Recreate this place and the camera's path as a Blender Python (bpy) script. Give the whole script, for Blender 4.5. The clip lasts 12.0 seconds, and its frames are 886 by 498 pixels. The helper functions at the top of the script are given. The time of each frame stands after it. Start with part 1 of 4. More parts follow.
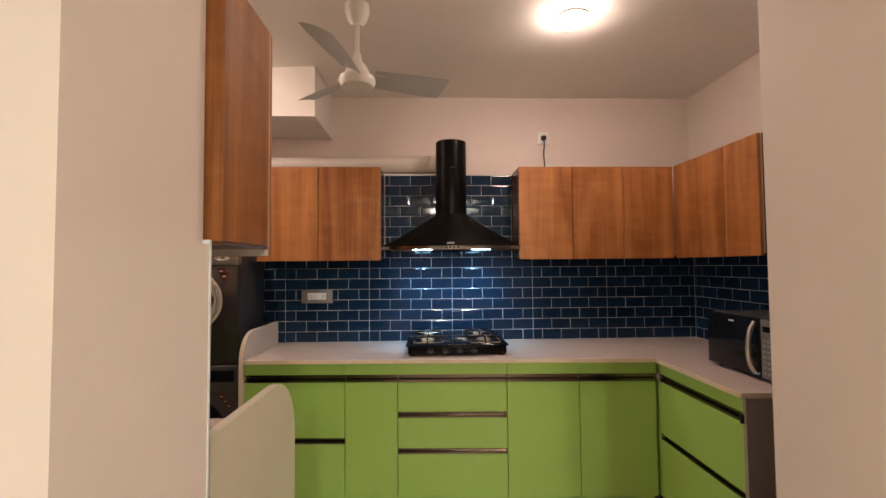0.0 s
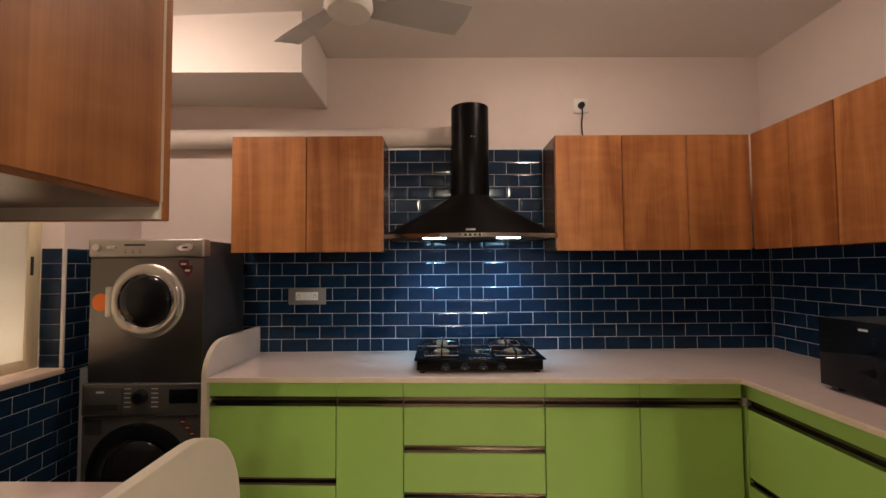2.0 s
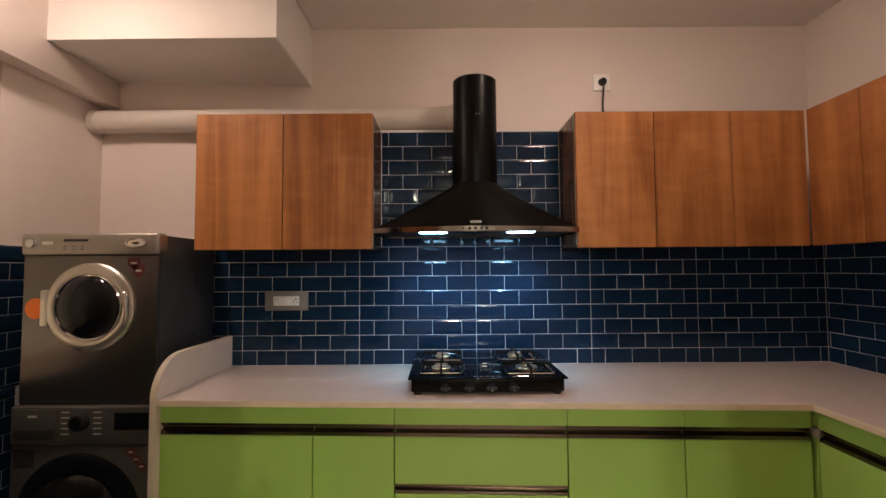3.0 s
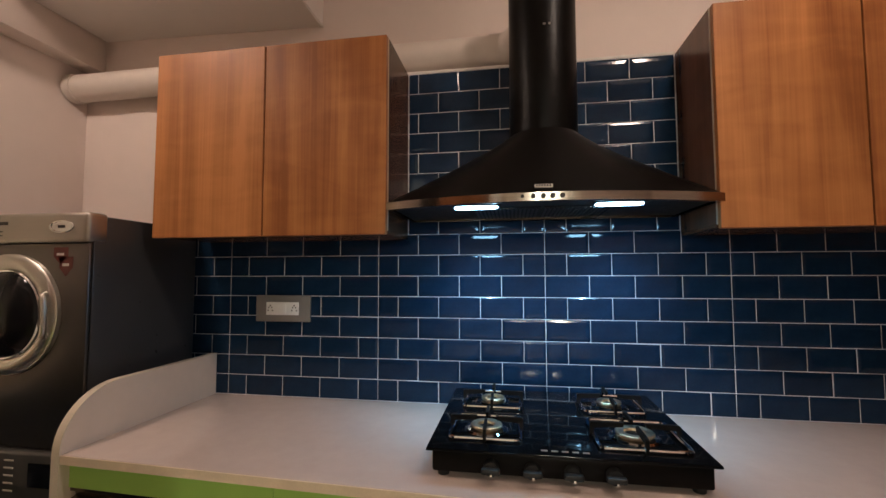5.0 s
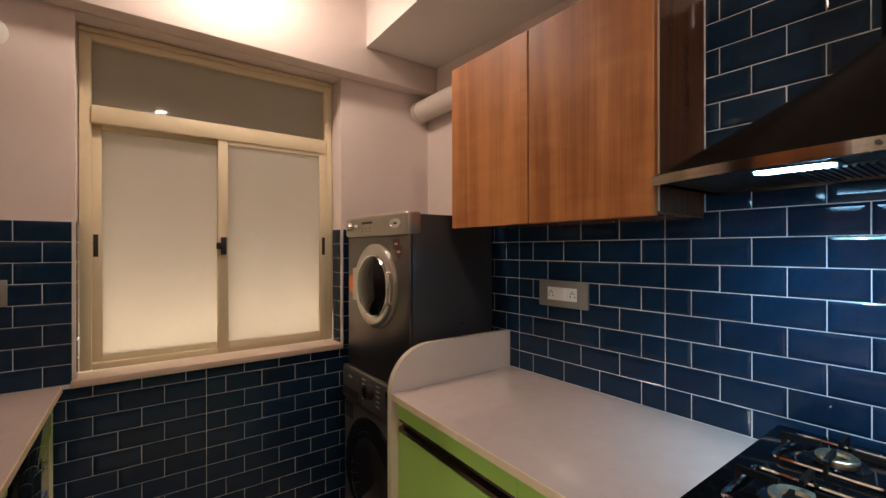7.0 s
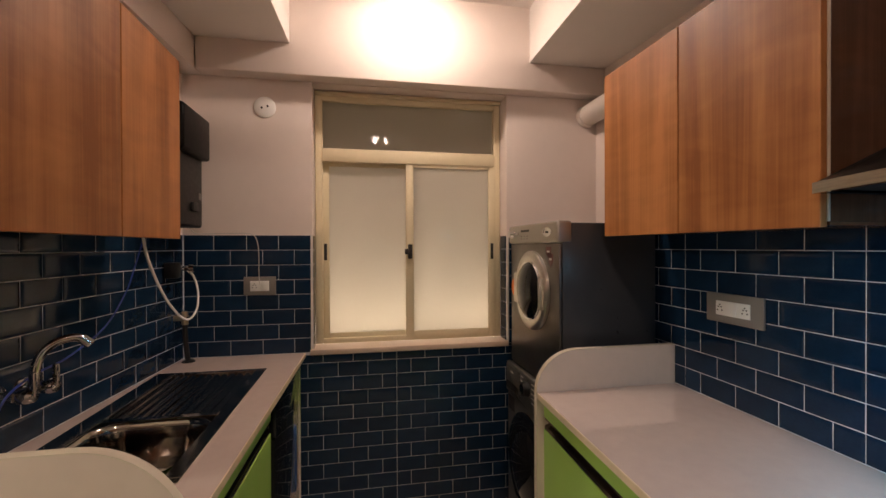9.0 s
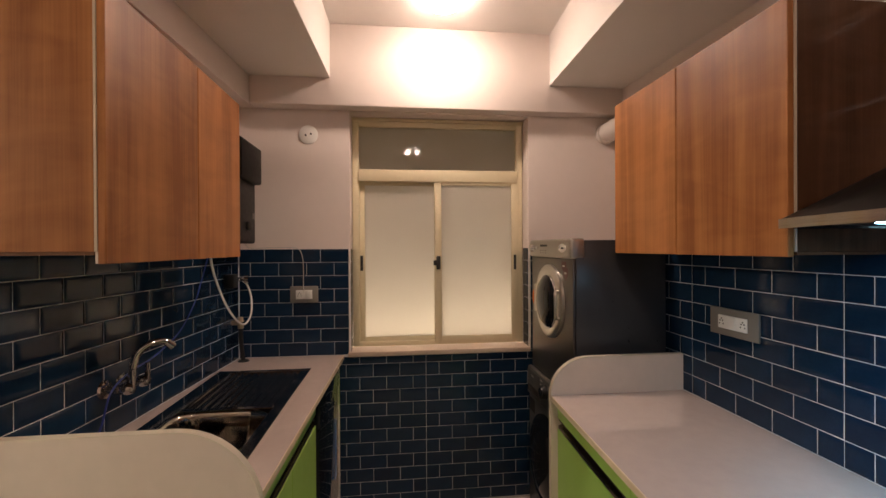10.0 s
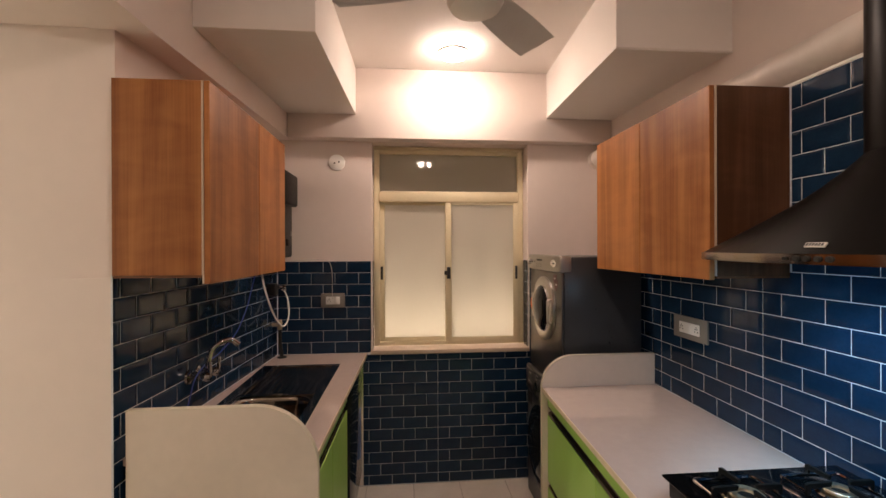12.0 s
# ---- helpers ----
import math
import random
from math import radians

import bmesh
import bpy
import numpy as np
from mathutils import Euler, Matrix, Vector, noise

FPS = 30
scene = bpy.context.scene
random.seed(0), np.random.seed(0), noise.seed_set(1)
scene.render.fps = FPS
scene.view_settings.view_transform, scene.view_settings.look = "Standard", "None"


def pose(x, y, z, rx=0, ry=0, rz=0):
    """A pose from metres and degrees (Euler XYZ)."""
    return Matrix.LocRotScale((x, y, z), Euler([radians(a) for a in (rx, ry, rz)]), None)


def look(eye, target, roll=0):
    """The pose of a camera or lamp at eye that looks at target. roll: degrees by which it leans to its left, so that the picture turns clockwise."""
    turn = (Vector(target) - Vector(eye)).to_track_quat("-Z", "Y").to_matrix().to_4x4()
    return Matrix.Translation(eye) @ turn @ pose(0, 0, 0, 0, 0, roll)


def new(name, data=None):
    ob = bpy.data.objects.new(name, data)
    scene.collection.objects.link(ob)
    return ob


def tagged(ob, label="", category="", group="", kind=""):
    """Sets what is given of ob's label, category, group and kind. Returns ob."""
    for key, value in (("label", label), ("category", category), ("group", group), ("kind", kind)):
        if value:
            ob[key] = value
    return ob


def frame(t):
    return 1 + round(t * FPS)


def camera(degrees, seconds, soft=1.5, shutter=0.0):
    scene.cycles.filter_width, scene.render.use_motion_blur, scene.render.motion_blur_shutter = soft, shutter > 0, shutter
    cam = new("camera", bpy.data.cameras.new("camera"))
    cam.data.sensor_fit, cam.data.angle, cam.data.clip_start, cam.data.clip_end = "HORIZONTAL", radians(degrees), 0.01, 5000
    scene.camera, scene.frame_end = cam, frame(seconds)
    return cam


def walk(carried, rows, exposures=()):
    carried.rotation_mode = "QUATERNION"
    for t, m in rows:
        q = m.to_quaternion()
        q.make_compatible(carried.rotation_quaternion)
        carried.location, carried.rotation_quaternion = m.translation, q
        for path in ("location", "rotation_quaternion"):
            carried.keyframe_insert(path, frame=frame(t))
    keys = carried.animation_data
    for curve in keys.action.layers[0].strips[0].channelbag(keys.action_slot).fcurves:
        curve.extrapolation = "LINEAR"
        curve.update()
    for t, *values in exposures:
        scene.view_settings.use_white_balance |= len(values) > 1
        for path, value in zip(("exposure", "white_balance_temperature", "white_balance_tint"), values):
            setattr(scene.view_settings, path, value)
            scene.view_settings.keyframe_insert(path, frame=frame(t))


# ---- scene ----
cam = camera(91.9, 12.0)
PATH = [
    (0, (1.8586, 0.916, 1.4015), (1.9233, 2.9134, 1.4793), -0.48),
    (0.5, (1.8506, 1.0536, 1.3911), (1.8799, 3.0519, 1.4694), -0.45),
    (1, (1.8404, 1.1959, 1.3766), (1.8595, 3.1942, 1.4568), -0.41),
    (1.5, (1.8377, 1.3251, 1.3646), (1.8577, 3.3233, 1.4453), -0.36),
    (2, (1.8379, 1.4709, 1.356), (1.8543, 3.469, 1.4406), -0.39),
    (2.5, (1.8396, 1.6362, 1.3532), (1.8516, 3.6342, 1.441), -0.42),
    (4.5, (1.918, 2.349, 1.308), (1.767, 4.339, 1.436), -0.2),
    (5, (1.915, 2.495, 1.317), (1.592, 4.466, 1.437), -0.1),
    (5.5, (1.974, 2.579, 1.326), (1.241, 4.437, 1.43), 0.2),
    (6, (2.03, 2.617, 1.327), (0.933, 4.289, 1.386), 0.2),
    (6.5, (2.046, 2.659, 1.341), (0.66, 4.101, 1.361), 0.1),
    (7, (2.064, 2.696, 1.358), (0.461, 3.892, 1.359), -0.1),
    (7.5, (2.102, 2.724, 1.376), (0.338, 3.667, 1.365), -0.3),
    (9.3, (2.305, 2.819, 1.416), (0.327, 3.116, 1.407), -0.3),
    (9.5, (2.34, 2.829, 1.43), (0.356, 3.084, 1.422), -0.4),
    (10, (2.453, 2.805, 1.465), (0.465, 3.028, 1.459), -0.3),
    (10.5, (2.559, 2.772, 1.492), (0.571, 2.993, 1.488), -0.2),
    (11, (2.644, 2.758, 1.508), (0.656, 2.978, 1.504), -0.3),
    (11.5, (2.721, 2.765, 1.525), (0.732, 2.968, 1.519), -0.3),
    (12, (2.813, 2.77, 1.541), (0.821, 2.944, 1.539), -0.2),
]
EXPOSURE = [(0.0, 0.22), (0.5, 0.20), (1.0, 0.10), (1.5, 0.02), (2.5, -0.02), (4.5, -0.10), (5.5, -0.06), (7.5, -0.04), (9.5, -0.06), (10.5, 0.0), (12.0, 0.08)]
walk(cam, [(t, look(eye, target, roll)) for t, eye, target, roll in PATH], EXPOSURE)

# ---- light ----
LAMP, EAST_LAMP, HOOD_LAMP, HOOD_BEAM, HALL_LAMP, OUTSIDE = 154.0, 168.0, 75.0, 13.5, 850.0, 8.4
WARM, COOL = (1.0, 0.785, 0.655), (0.30, 0.67, 1.0)
world = bpy.data.worlds.new("world")
scene.world = world
world.use_nodes = True
world.node_tree.nodes["Background"].inputs[0].default_value = (0.02, 0.025, 0.04, 1)
world.node_tree.nodes["Background"].inputs[1].default_value = 0.3


# ---- materials ----
def material(name, colour, rough=0.5, metal=0.0, vary=0.06, scale=6.0, bump=0.0, bump_scale=120.0, random_tint=0.0, coat=0.0, spec=0.5, stretch=(1, 1, 1)):
    m = bpy.data.materials.new(name)
    m.use_nodes = True
    nt = m.node_tree
    b = nt.nodes["Principled BSDF"]
    b.inputs["Roughness"].default_value = rough
    b.inputs["Metallic"].default_value = metal
    b.inputs["Coat Weight"].default_value = coat
    b.inputs["Coat Roughness"].default_value = 0.08
    b.inputs["Specular IOR Level"].default_value = spec
    tc = nt.nodes.new("ShaderNodeTexCoord")
    mp = nt.nodes.new("ShaderNodeMapping")
    mp.inputs["Scale"].default_value = stretch
    nt.links.new(tc.outputs["Object"], mp.inputs["Vector"])
    last = None
    total = None
    for k, (sc, w) in enumerate(((scale, 1.0), (scale * 9, 0.5))):
        n = nt.nodes.new("ShaderNodeTexNoise")
        n.inputs["Scale"].default_value = sc
        n.inputs["Detail"].default_value = 4
        nt.links.new(mp.outputs[0], n.inputs["Vector"])
        mr = nt.nodes.new("ShaderNodeMapRange")
        mr.inputs["From Min"].default_value, mr.inputs["From Max"].default_value = 0.25, 0.75
        mr.inputs["To Min"].default_value, mr.inputs["To Max"].default_value = 1 - vary * w, 1 + vary * w
        nt.links.new(n.outputs["Fac"], mr.inputs["Value"])
        if total is None:
            total = mr.outputs[0]
        else:
            mul = nt.nodes.new("ShaderNodeMath")
            mul.operation = "MULTIPLY"
            nt.links.new(total, mul.inputs[0])
            nt.links.new(mr.outputs[0], mul.inputs[1])
            total = mul.outputs[0]
        last = n
    if random_tint:
        oi = nt.nodes.new("ShaderNodeObjectInfo")
        mr = nt.nodes.new("ShaderNodeMapRange")
        mr.inputs["To Min"].default_value, mr.inputs["To Max"].default_value = 1 - random_tint, 1 + random_tint
        nt.links.new(oi.outputs["Random"], mr.inputs["Value"])
        mul = nt.nodes.new("ShaderNodeMath")
        mul.operation = "MULTIPLY"
        nt.links.new(total, mul.inputs[0])
        nt.links.new(mr.outputs[0], mul.inputs[1])
        total = mul.outputs[0]
    hue = nt.nodes.new("ShaderNodeVectorMath")
    hue.operation = "SCALE"
    hue.inputs[0].default_value = colour
    nt.links.new(total, hue.inputs["Scale"])
    nt.links.new(hue.outputs[0], b.inputs["Base Color"])
    rr = nt.nodes.new("ShaderNodeMapRange")
    rr.inputs["To Min"].default_value, rr.inputs["To Max"].default_value = rough * 0.8, min(1, rough * 1.2)
    nt.links.new(last.outputs["Fac"], rr.inputs["Value"])
    nt.links.new(rr.outputs[0], b.inputs["Roughness"])
    if bump:
        n = nt.nodes.new("ShaderNodeTexNoise")
        n.inputs["Scale"].default_value = bump_scale
        n.inputs["Detail"].default_value = 3
        nt.links.new(mp.outputs[0], n.inputs["Vector"])
        bp = nt.nodes.new("ShaderNodeBump")
        bp.inputs["Strength"].default_value = bump
        bp.inputs["Distance"].default_value = 0.002
        nt.links.new(n.outputs["Fac"], bp.inputs["Height"])
        nt.links.new(bp.outputs[0], b.inputs["Normal"])
    return m


def wood(name, dark, light, rough=0.42):
    """Laminate with a straight upright grain: broad bands, fine streaks, faint cross ripple."""
    m = bpy.data.materials.new(name)
    m.use_nodes = True
    nt = m.node_tree
    b = nt.nodes["Principled BSDF"]
    tc = nt.nodes.new("ShaderNodeTexCoord")
    oi = nt.nodes.new("ShaderNodeObjectInfo")
    off = nt.nodes.new("ShaderNodeVectorMath")
    off.operation = "MULTIPLY_ADD"
    comb = nt.nodes.new("ShaderNodeCombineXYZ")
    for i in range(3):
        nt.links.new(oi.outputs["Random"], comb.inputs[i])
    nt.links.new(comb.outputs[0], off.inputs[0])
    off.inputs[1].default_value = (7.3, 5.1, 3.7)
    nt.links.new(tc.outputs["Object"], off.inputs[2])
    facs = []
    for sx, sz, det, dist in ((7, 0.7, 4, 1.1), (30, 0.7, 4, 0.4), (190, 2.4, 2, 0.0), (4, 13, 3, 1.2)):
        mp = nt.nodes.new("ShaderNodeMapping")
        mp.inputs["Scale"].default_value = (sx, sx, sz)
        nt.links.new(off.outputs[0], mp.inputs["Vector"])
        n = nt.nodes.new("ShaderNodeTexNoise")
        n.inputs["Scale"].default_value = 1.0
        n.inputs["Detail"].default_value = det
        n.inputs["Distortion"].default_value = dist
        nt.links.new(mp.outputs[0], n.inputs["Vector"])
        facs.append(n.outputs["Fac"])
    total = None
    tone = nt.nodes.new("ShaderNodeMapRange")
    tone.inputs["To Min"].default_value, tone.inputs["To Max"].default_value = -0.045, 0.045
    nt.links.new(oi.outputs["Random"], tone.inputs["Value"])
    total = tone.outputs[0]
    for f, w in zip(facs, (0.60, 0.14, 0.15, 0.17)):
        mul = nt.nodes.new("ShaderNodeMath")
        mul.operation = "MULTIPLY_ADD"
        nt.links.new(f, mul.inputs[0])
        mul.inputs[1].default_value = w
        nt.links.new(total, mul.inputs[2])
        total = mul.outputs[0]
    ramp = nt.nodes.new("ShaderNodeValToRGB")
    ramp.color_ramp.elements[0].position, ramp.color_ramp.elements[1].position = 0.40, 0.68
    ramp.color_ramp.elements[0].color = (*dark, 1)
    ramp.color_ramp.elements[1].color = (*light, 1)
    nt.links.new(total, ramp.inputs[0])
    nt.links.new(ramp.outputs[0], b.inputs["Base Color"])
    b.inputs["Roughness"].default_value = rough
    b.inputs["Specular IOR Level"].default_value = 0.32
    bp = nt.nodes.new("ShaderNodeBump")
    bp.inputs["Strength"].default_value = 0.12
    bp.inputs["Distance"].default_value = 0.001
    nt.links.new(facs[2], bp.inputs["Height"])
    nt.links.new(bp.outputs[0], b.inputs["Normal"])
    return m


def glow(name, colour, strength):
    m = bpy.data.materials.new(name)
    m.use_nodes = True
    nt = m.node_tree
    nt.nodes.remove(nt.nodes["Principled BSDF"])
    e = nt.nodes.new("ShaderNodeEmission")
    e.inputs[0].default_value = (*colour, 1)
    e.inputs[1].default_value = strength
    nt.links.new(e.outputs[0], nt.nodes["Material Output"].inputs[0])
    return m


def frosted(name, tint, gloss):
    m = bpy.data.materials.new(name)
    m.use_nodes = True
    nt = m.node_tree
    nt.nodes.remove(nt.nodes["Principled BSDF"])
    t = nt.nodes.new("ShaderNodeBsdfTranslucent")
    t.inputs[0].default_value = (*tint, 1)
    d = nt.nodes.new("ShaderNodeBsdfDiffuse")
    d.inputs[0].default_value = (*tint, 1)
    n = nt.nodes.new("ShaderNodeTexNoise")
    n.inputs["Scale"].default_value = 3.0
    n.inputs["Detail"].default_value = 8
    n.inputs["Distortion"].default_value = 0.8
    mr = nt.nodes.new("ShaderNodeMapRange")
    mr.inputs["To Min"].default_value, mr.inputs["To Max"].default_value = 0.04, 0.44
    nt.links.new(n.outputs["Fac"], mr.inputs["Value"])
    a = nt.nodes.new("ShaderNodeMixShader")
    nt.links.new(mr.outputs[0], a.inputs[0])
    nt.links.new(t.outputs[0], a.inputs[1])
    nt.links.new(d.outputs[0], a.inputs[2])
    g = nt.nodes.new("ShaderNodeBsdfGlossy")
    g.inputs["Roughness"].default_value = 0.03
    f = nt.nodes.new("ShaderNodeFresnel")
    f.inputs[0].default_value = 1.45
    k = nt.nodes.new("ShaderNodeMath")
    k.operation = "MULTIPLY"
    k.inputs[1].default_value = gloss
    nt.links.new(f.outputs[0], k.inputs[0])
    mx = nt.nodes.new("ShaderNodeMixShader")
    nt.links.new(k.outputs[0], mx.inputs[0])
    nt.links.new(a.outputs[0], mx.inputs[1])
    nt.links.new(g.outputs[0], mx.inputs[2])
    nt.links.new(mx.outputs[0], nt.nodes["Material Output"].inputs[0])
    return m


PLASTER = material("plaster", (0.785, 0.682, 0.628), 0.75, vary=0.03, scale=2.0, bump=0.10, bump_scale=260)
CEILING = material("ceiling_paint", (0.84, 0.785, 0.74), 0.8, vary=0.02, scale=1.5, bump=0.06, bump_scale=200)
TILE = material("blue_glaze", (0.0078, 0.0240, 0.0530), 0.09, vary=0.18, scale=14, random_tint=0.16, bump=0.035, bump_scale=16, spec=0.28)
GROUT = material("grout", (0.66, 0.67, 0.70), 0.85, vary=0.15, scale=9, bump=0.1)
FLOOR_TILE = material("floor_tile_glaze", (0.68, 0.60, 0.53), 0.32, vary=0.07, scale=8, random_tint=0.03)
FLOOR_JOINT = material("floor_joint", (0.30, 0.25, 0.21), 0.85)
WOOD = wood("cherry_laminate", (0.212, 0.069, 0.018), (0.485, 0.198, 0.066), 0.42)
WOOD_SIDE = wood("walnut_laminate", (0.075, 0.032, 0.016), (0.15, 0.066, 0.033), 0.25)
EDGE = material("edge_band", (0.62, 0.55, 0.44), 0.5)
WHITE_BOARD = material("white_board", (0.68, 0.585, 0.50), 0.15, vary=0.05, scale=3, bump=0.03, bump_scale=90)
GREEN = material("green_laminate", (0.32, 0.50, 0.107), 0.33, vary=0.03, scale=3, bump=0.04, bump_scale=300)
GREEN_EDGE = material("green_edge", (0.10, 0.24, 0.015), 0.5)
PROFILE = material("brown_aluminium", (0.17, 0.132, 0.10), 0.18, metal=0.95, vary=0.06, scale=20)
STONE = material("white_quartz", (0.70, 0.570, 0.508), 0.015, vary=0.03, scale=26, spec=0.9)
STONE.node_tree.nodes["Principled BSDF"].inputs["IOR"].default_value = 2.5
STONE_EDGE = material("stone_edge", (0.66, 0.53, 0.38), 0.5, vary=0.08, scale=20)
END_PANEL = material("grey_laminate", (0.30, 0.25, 0.22), 0.4, vary=0.04, scale=4)
BLACK = material("black_enamel", (0.0040, 0.0034, 0.0032), 0.34, vary=0.1, scale=5, spec=0.09)
DOOR_GLASS = material("dark_door_glass", (0.010, 0.010, 0.011), 0.07, vary=0.1, scale=5, spec=0.22)
GLASS_BLACK = material("black_glass", (0.007, 0.008, 0.010), 0.07, vary=0.1, scale=5, spec=0.22)
HOB_GLASS = material("hob_glass", (0.0030, 0.0032, 0.0036), 0.08, vary=0.1, scale=5, spec=0.17)
IRON = material("cast_iron", (0.006, 0.006, 0.006), 0.5, vary=0.2, scale=40, bump=0.2, spec=0.12)
RUBBER = material("black_plastic", (0.014, 0.014, 0.014), 0.45, spec=0.3)
RIM_STEEL = material("hood_rim_steel", (0.36, 0.32, 0.28), 0.13, metal=1.0, vary=0.16, scale=5, stretch=(1, 6, 40))
STEEL = material("brushed_steel", (0.62, 0.58, 0.54), 0.26, metal=1.0, vary=0.07, scale=12, stretch=(1, 6, 14))
# Bowl steel darker, rim steel lighter: shade inside the bowl put into colour.
DARK_STEEL = material("dark_steel", (0.38, 0.35, 0.32), 0.08, metal=1.0, vary=0.10, scale=14)
RIM_SINK = material("sink_rim_steel", (0.52, 0.48, 0.44), 0.11, metal=1.0, vary=0.10, scale=14)
CHROME = material("chrome", (0.78, 0.78, 0.78), 0.06, metal=1.0, vary=0.02)
TAP_CHROME = material("tap_chrome", (0.46, 0.46, 0.46), 0.05, metal=1.0, vary=0.02)
BRASS = material("brass", (0.72, 0.60, 0.43), 0.33, metal=1.0, vary=0.25, scale=160, bump=0.5, bump_scale=420)
DRYER_GREY = material("silver_grey_paint", (0.180, 0.167, 0.156), 0.34, metal=1.0, vary=0.04, scale=6)
WASHER_GREY = material("dark_silver_paint", (0.060, 0.058, 0.055), 0.33, vary=0.05, scale=6)
DRYER_SIDE = material("dark_grey_paint", (0.043, 0.044, 0.047), 0.30, vary=0.05, scale=5)
DRYER_PANEL = material("silver_plastic", (0.46, 0.43, 0.39), 0.42, metal=1.0, vary=0.03)
RING = material("silver_ring", (0.60, 0.57, 0.52), 0.36, metal=1.0, vary=0.03)
KEYPAD = material("dark_silver_plastic", (0.13, 0.125, 0.12), 0.34, vary=0.04, scale=20)
KEY_GREY = material("grey_key", (0.26, 0.25, 0.24), 0.4, vary=0.05, scale=60)
EDGE_WOOD = material("wood_edge_band", (0.52, 0.41, 0.31), 0.45)
CREAM = material("cream_aluminium", (0.74, 0.64, 0.43), 0.42, vary=0.03, scale=5)
SILL = material("sill_stone", (0.68, 0.53, 0.42), 0.4, vary=0.06, scale=12)
BEAD = material("corner_bead", (0.72, 0.68, 0.64), 0.5)
FAN_WHITE = material("fan_white", (0.80, 0.76, 0.70), 0.35, vary=0.02)
FAN_BLADE = material("fan_blade_grey", (0.56, 0.54, 0.51), 0.4, vary=0.03)
WHITE_PLASTIC = material("white_plastic", (0.88, 0.86, 0.82), 0.38, vary=0.02)
SOCKET_GREY = material("socket_grey", (0.23, 0.21, 0.19), 0.4, vary=0.04)
FILTER = material("filter_metal", (0.09, 0.088, 0.085), 0.35, metal=0.8, vary=0.1, scale=20)
PIPE_WHITE = material("pipe_white", (0.68, 0.61, 0.55), 0.5, vary=0.04, scale=5)
RED = material("red_sticker", (0.10, 0.016, 0.014), 0.35, vary=0.1, scale=40)
PALE = material("pale_print", (0.55, 0.52, 0.48), 0.5)
ORANGE = material("orange_tag", (0.85, 0.19, 0.012), 0.4)
FRIDGE = material("midnight_blue_glass", (0.012, 0.022, 0.045), 0.09, vary=0.06, scale=4)
BLUE_TUBE = material("blue_tube", (0.014, 0.040, 0.28), 0.35)
BLUE_FILM = material("blue_film", (0.03, 0.12, 0.40), 0.3)
DARK_MARK = material("dark_mark", (0.02, 0.018, 0.016), 0.5)
LAMP_GLOW = glow("lamp_diffuser", WARM, LAMP)
EAST_GLOW = glow("east_lamp_diffuser", WARM, EAST_LAMP)
HALL_GLOW = glow("hall_lamp_diffuser", (1.0, 0.96, 0.80), HALL_LAMP)
HOOD_GLOW = glow("hood_lamp_glow", COOL, HOOD_LAMP)
OUT_GLOW = glow("outside_glow", (1.0, 0.84, 0.65), OUTSIDE)
PANE = frosted("frosted_glass", (0.86, 0.81, 0.74), 1.0)
PANE_TOP = frosted("grey_frosted_glass", (0.62, 0.58, 0.50), 1.4)


# ---- mesh helpers ----
def box(bm, lo, hi, bevel=0.0, seg=2):
    sx, sy, sz = (hi[i] - lo[i] for i in range(3))
    r = bmesh.ops.create_cube(bm, size=1, matrix=Matrix.Translation([(lo[i] + hi[i]) / 2 for i in range(3)]) @ Matrix.Diagonal((sx, sy, sz, 1)))
    if bevel:
        es = list({e for v in r["verts"] for e in v.link_edges})
        bmesh.ops.bevel(bm, geom=es, offset=bevel, segments=seg, affect="EDGES", profile=0.5)


def boxm(lo, hi, bevel=0.0, seg=2):
    bm = bmesh.new()
    box(bm, lo, hi, bevel, seg)
    return bm


def rod(bm, a, b, r, r2=None, seg=20):
    a, b = Vector(a), Vector(b)
    d = b - a
    m = Matrix.Translation((a + b) / 2) @ d.to_track_quat("Z", "Y").to_matrix().to_4x4()
    bmesh.ops.create_cone(bm, cap_ends=True, segments=seg, radius1=r, radius2=r if r2 is None else r2, depth=d.length, matrix=m)


def rodm(a, b, r, r2=None, seg=20):
    bm = bmesh.new()
    rod(bm, a, b, r, r2, seg)
    return bm


def lathe(bm, profile, m=Matrix.Identity(4), seg=40):
    """Turns (radius, height) pairs round the z axis of m."""
    rings = []
    for r, z in profile:
        if r < 1e-6:
            rings.append([bm.verts.new(m @ Vector((0, 0, z)))])
        else:
            rings.append([bm.verts.new(m @ Vector((r * math.cos(2 * math.pi * i / seg), r * math.sin(2 * math.pi * i / seg), z))) for i in range(seg)])
    for p, q in zip(rings, rings[1:]):
        for i in range(seg):
            j = (i + 1) % seg
            if len(p) == 1 and len(q) == 1:
                continue
            if len(p) == 1:
                bm.faces.new((p[0], q[j], q[i])[::-1])
            elif len(q) == 1:
                bm.faces.new((p[i], p[j], q[0]))
            else:
                bm.faces.new((p[i], p[j], q[j], q[i]))


def lathem(profile, m=Matrix.Identity(4), seg=40):
    bm = bmesh.new()
    lathe(bm, profile, m, seg)
    return bm


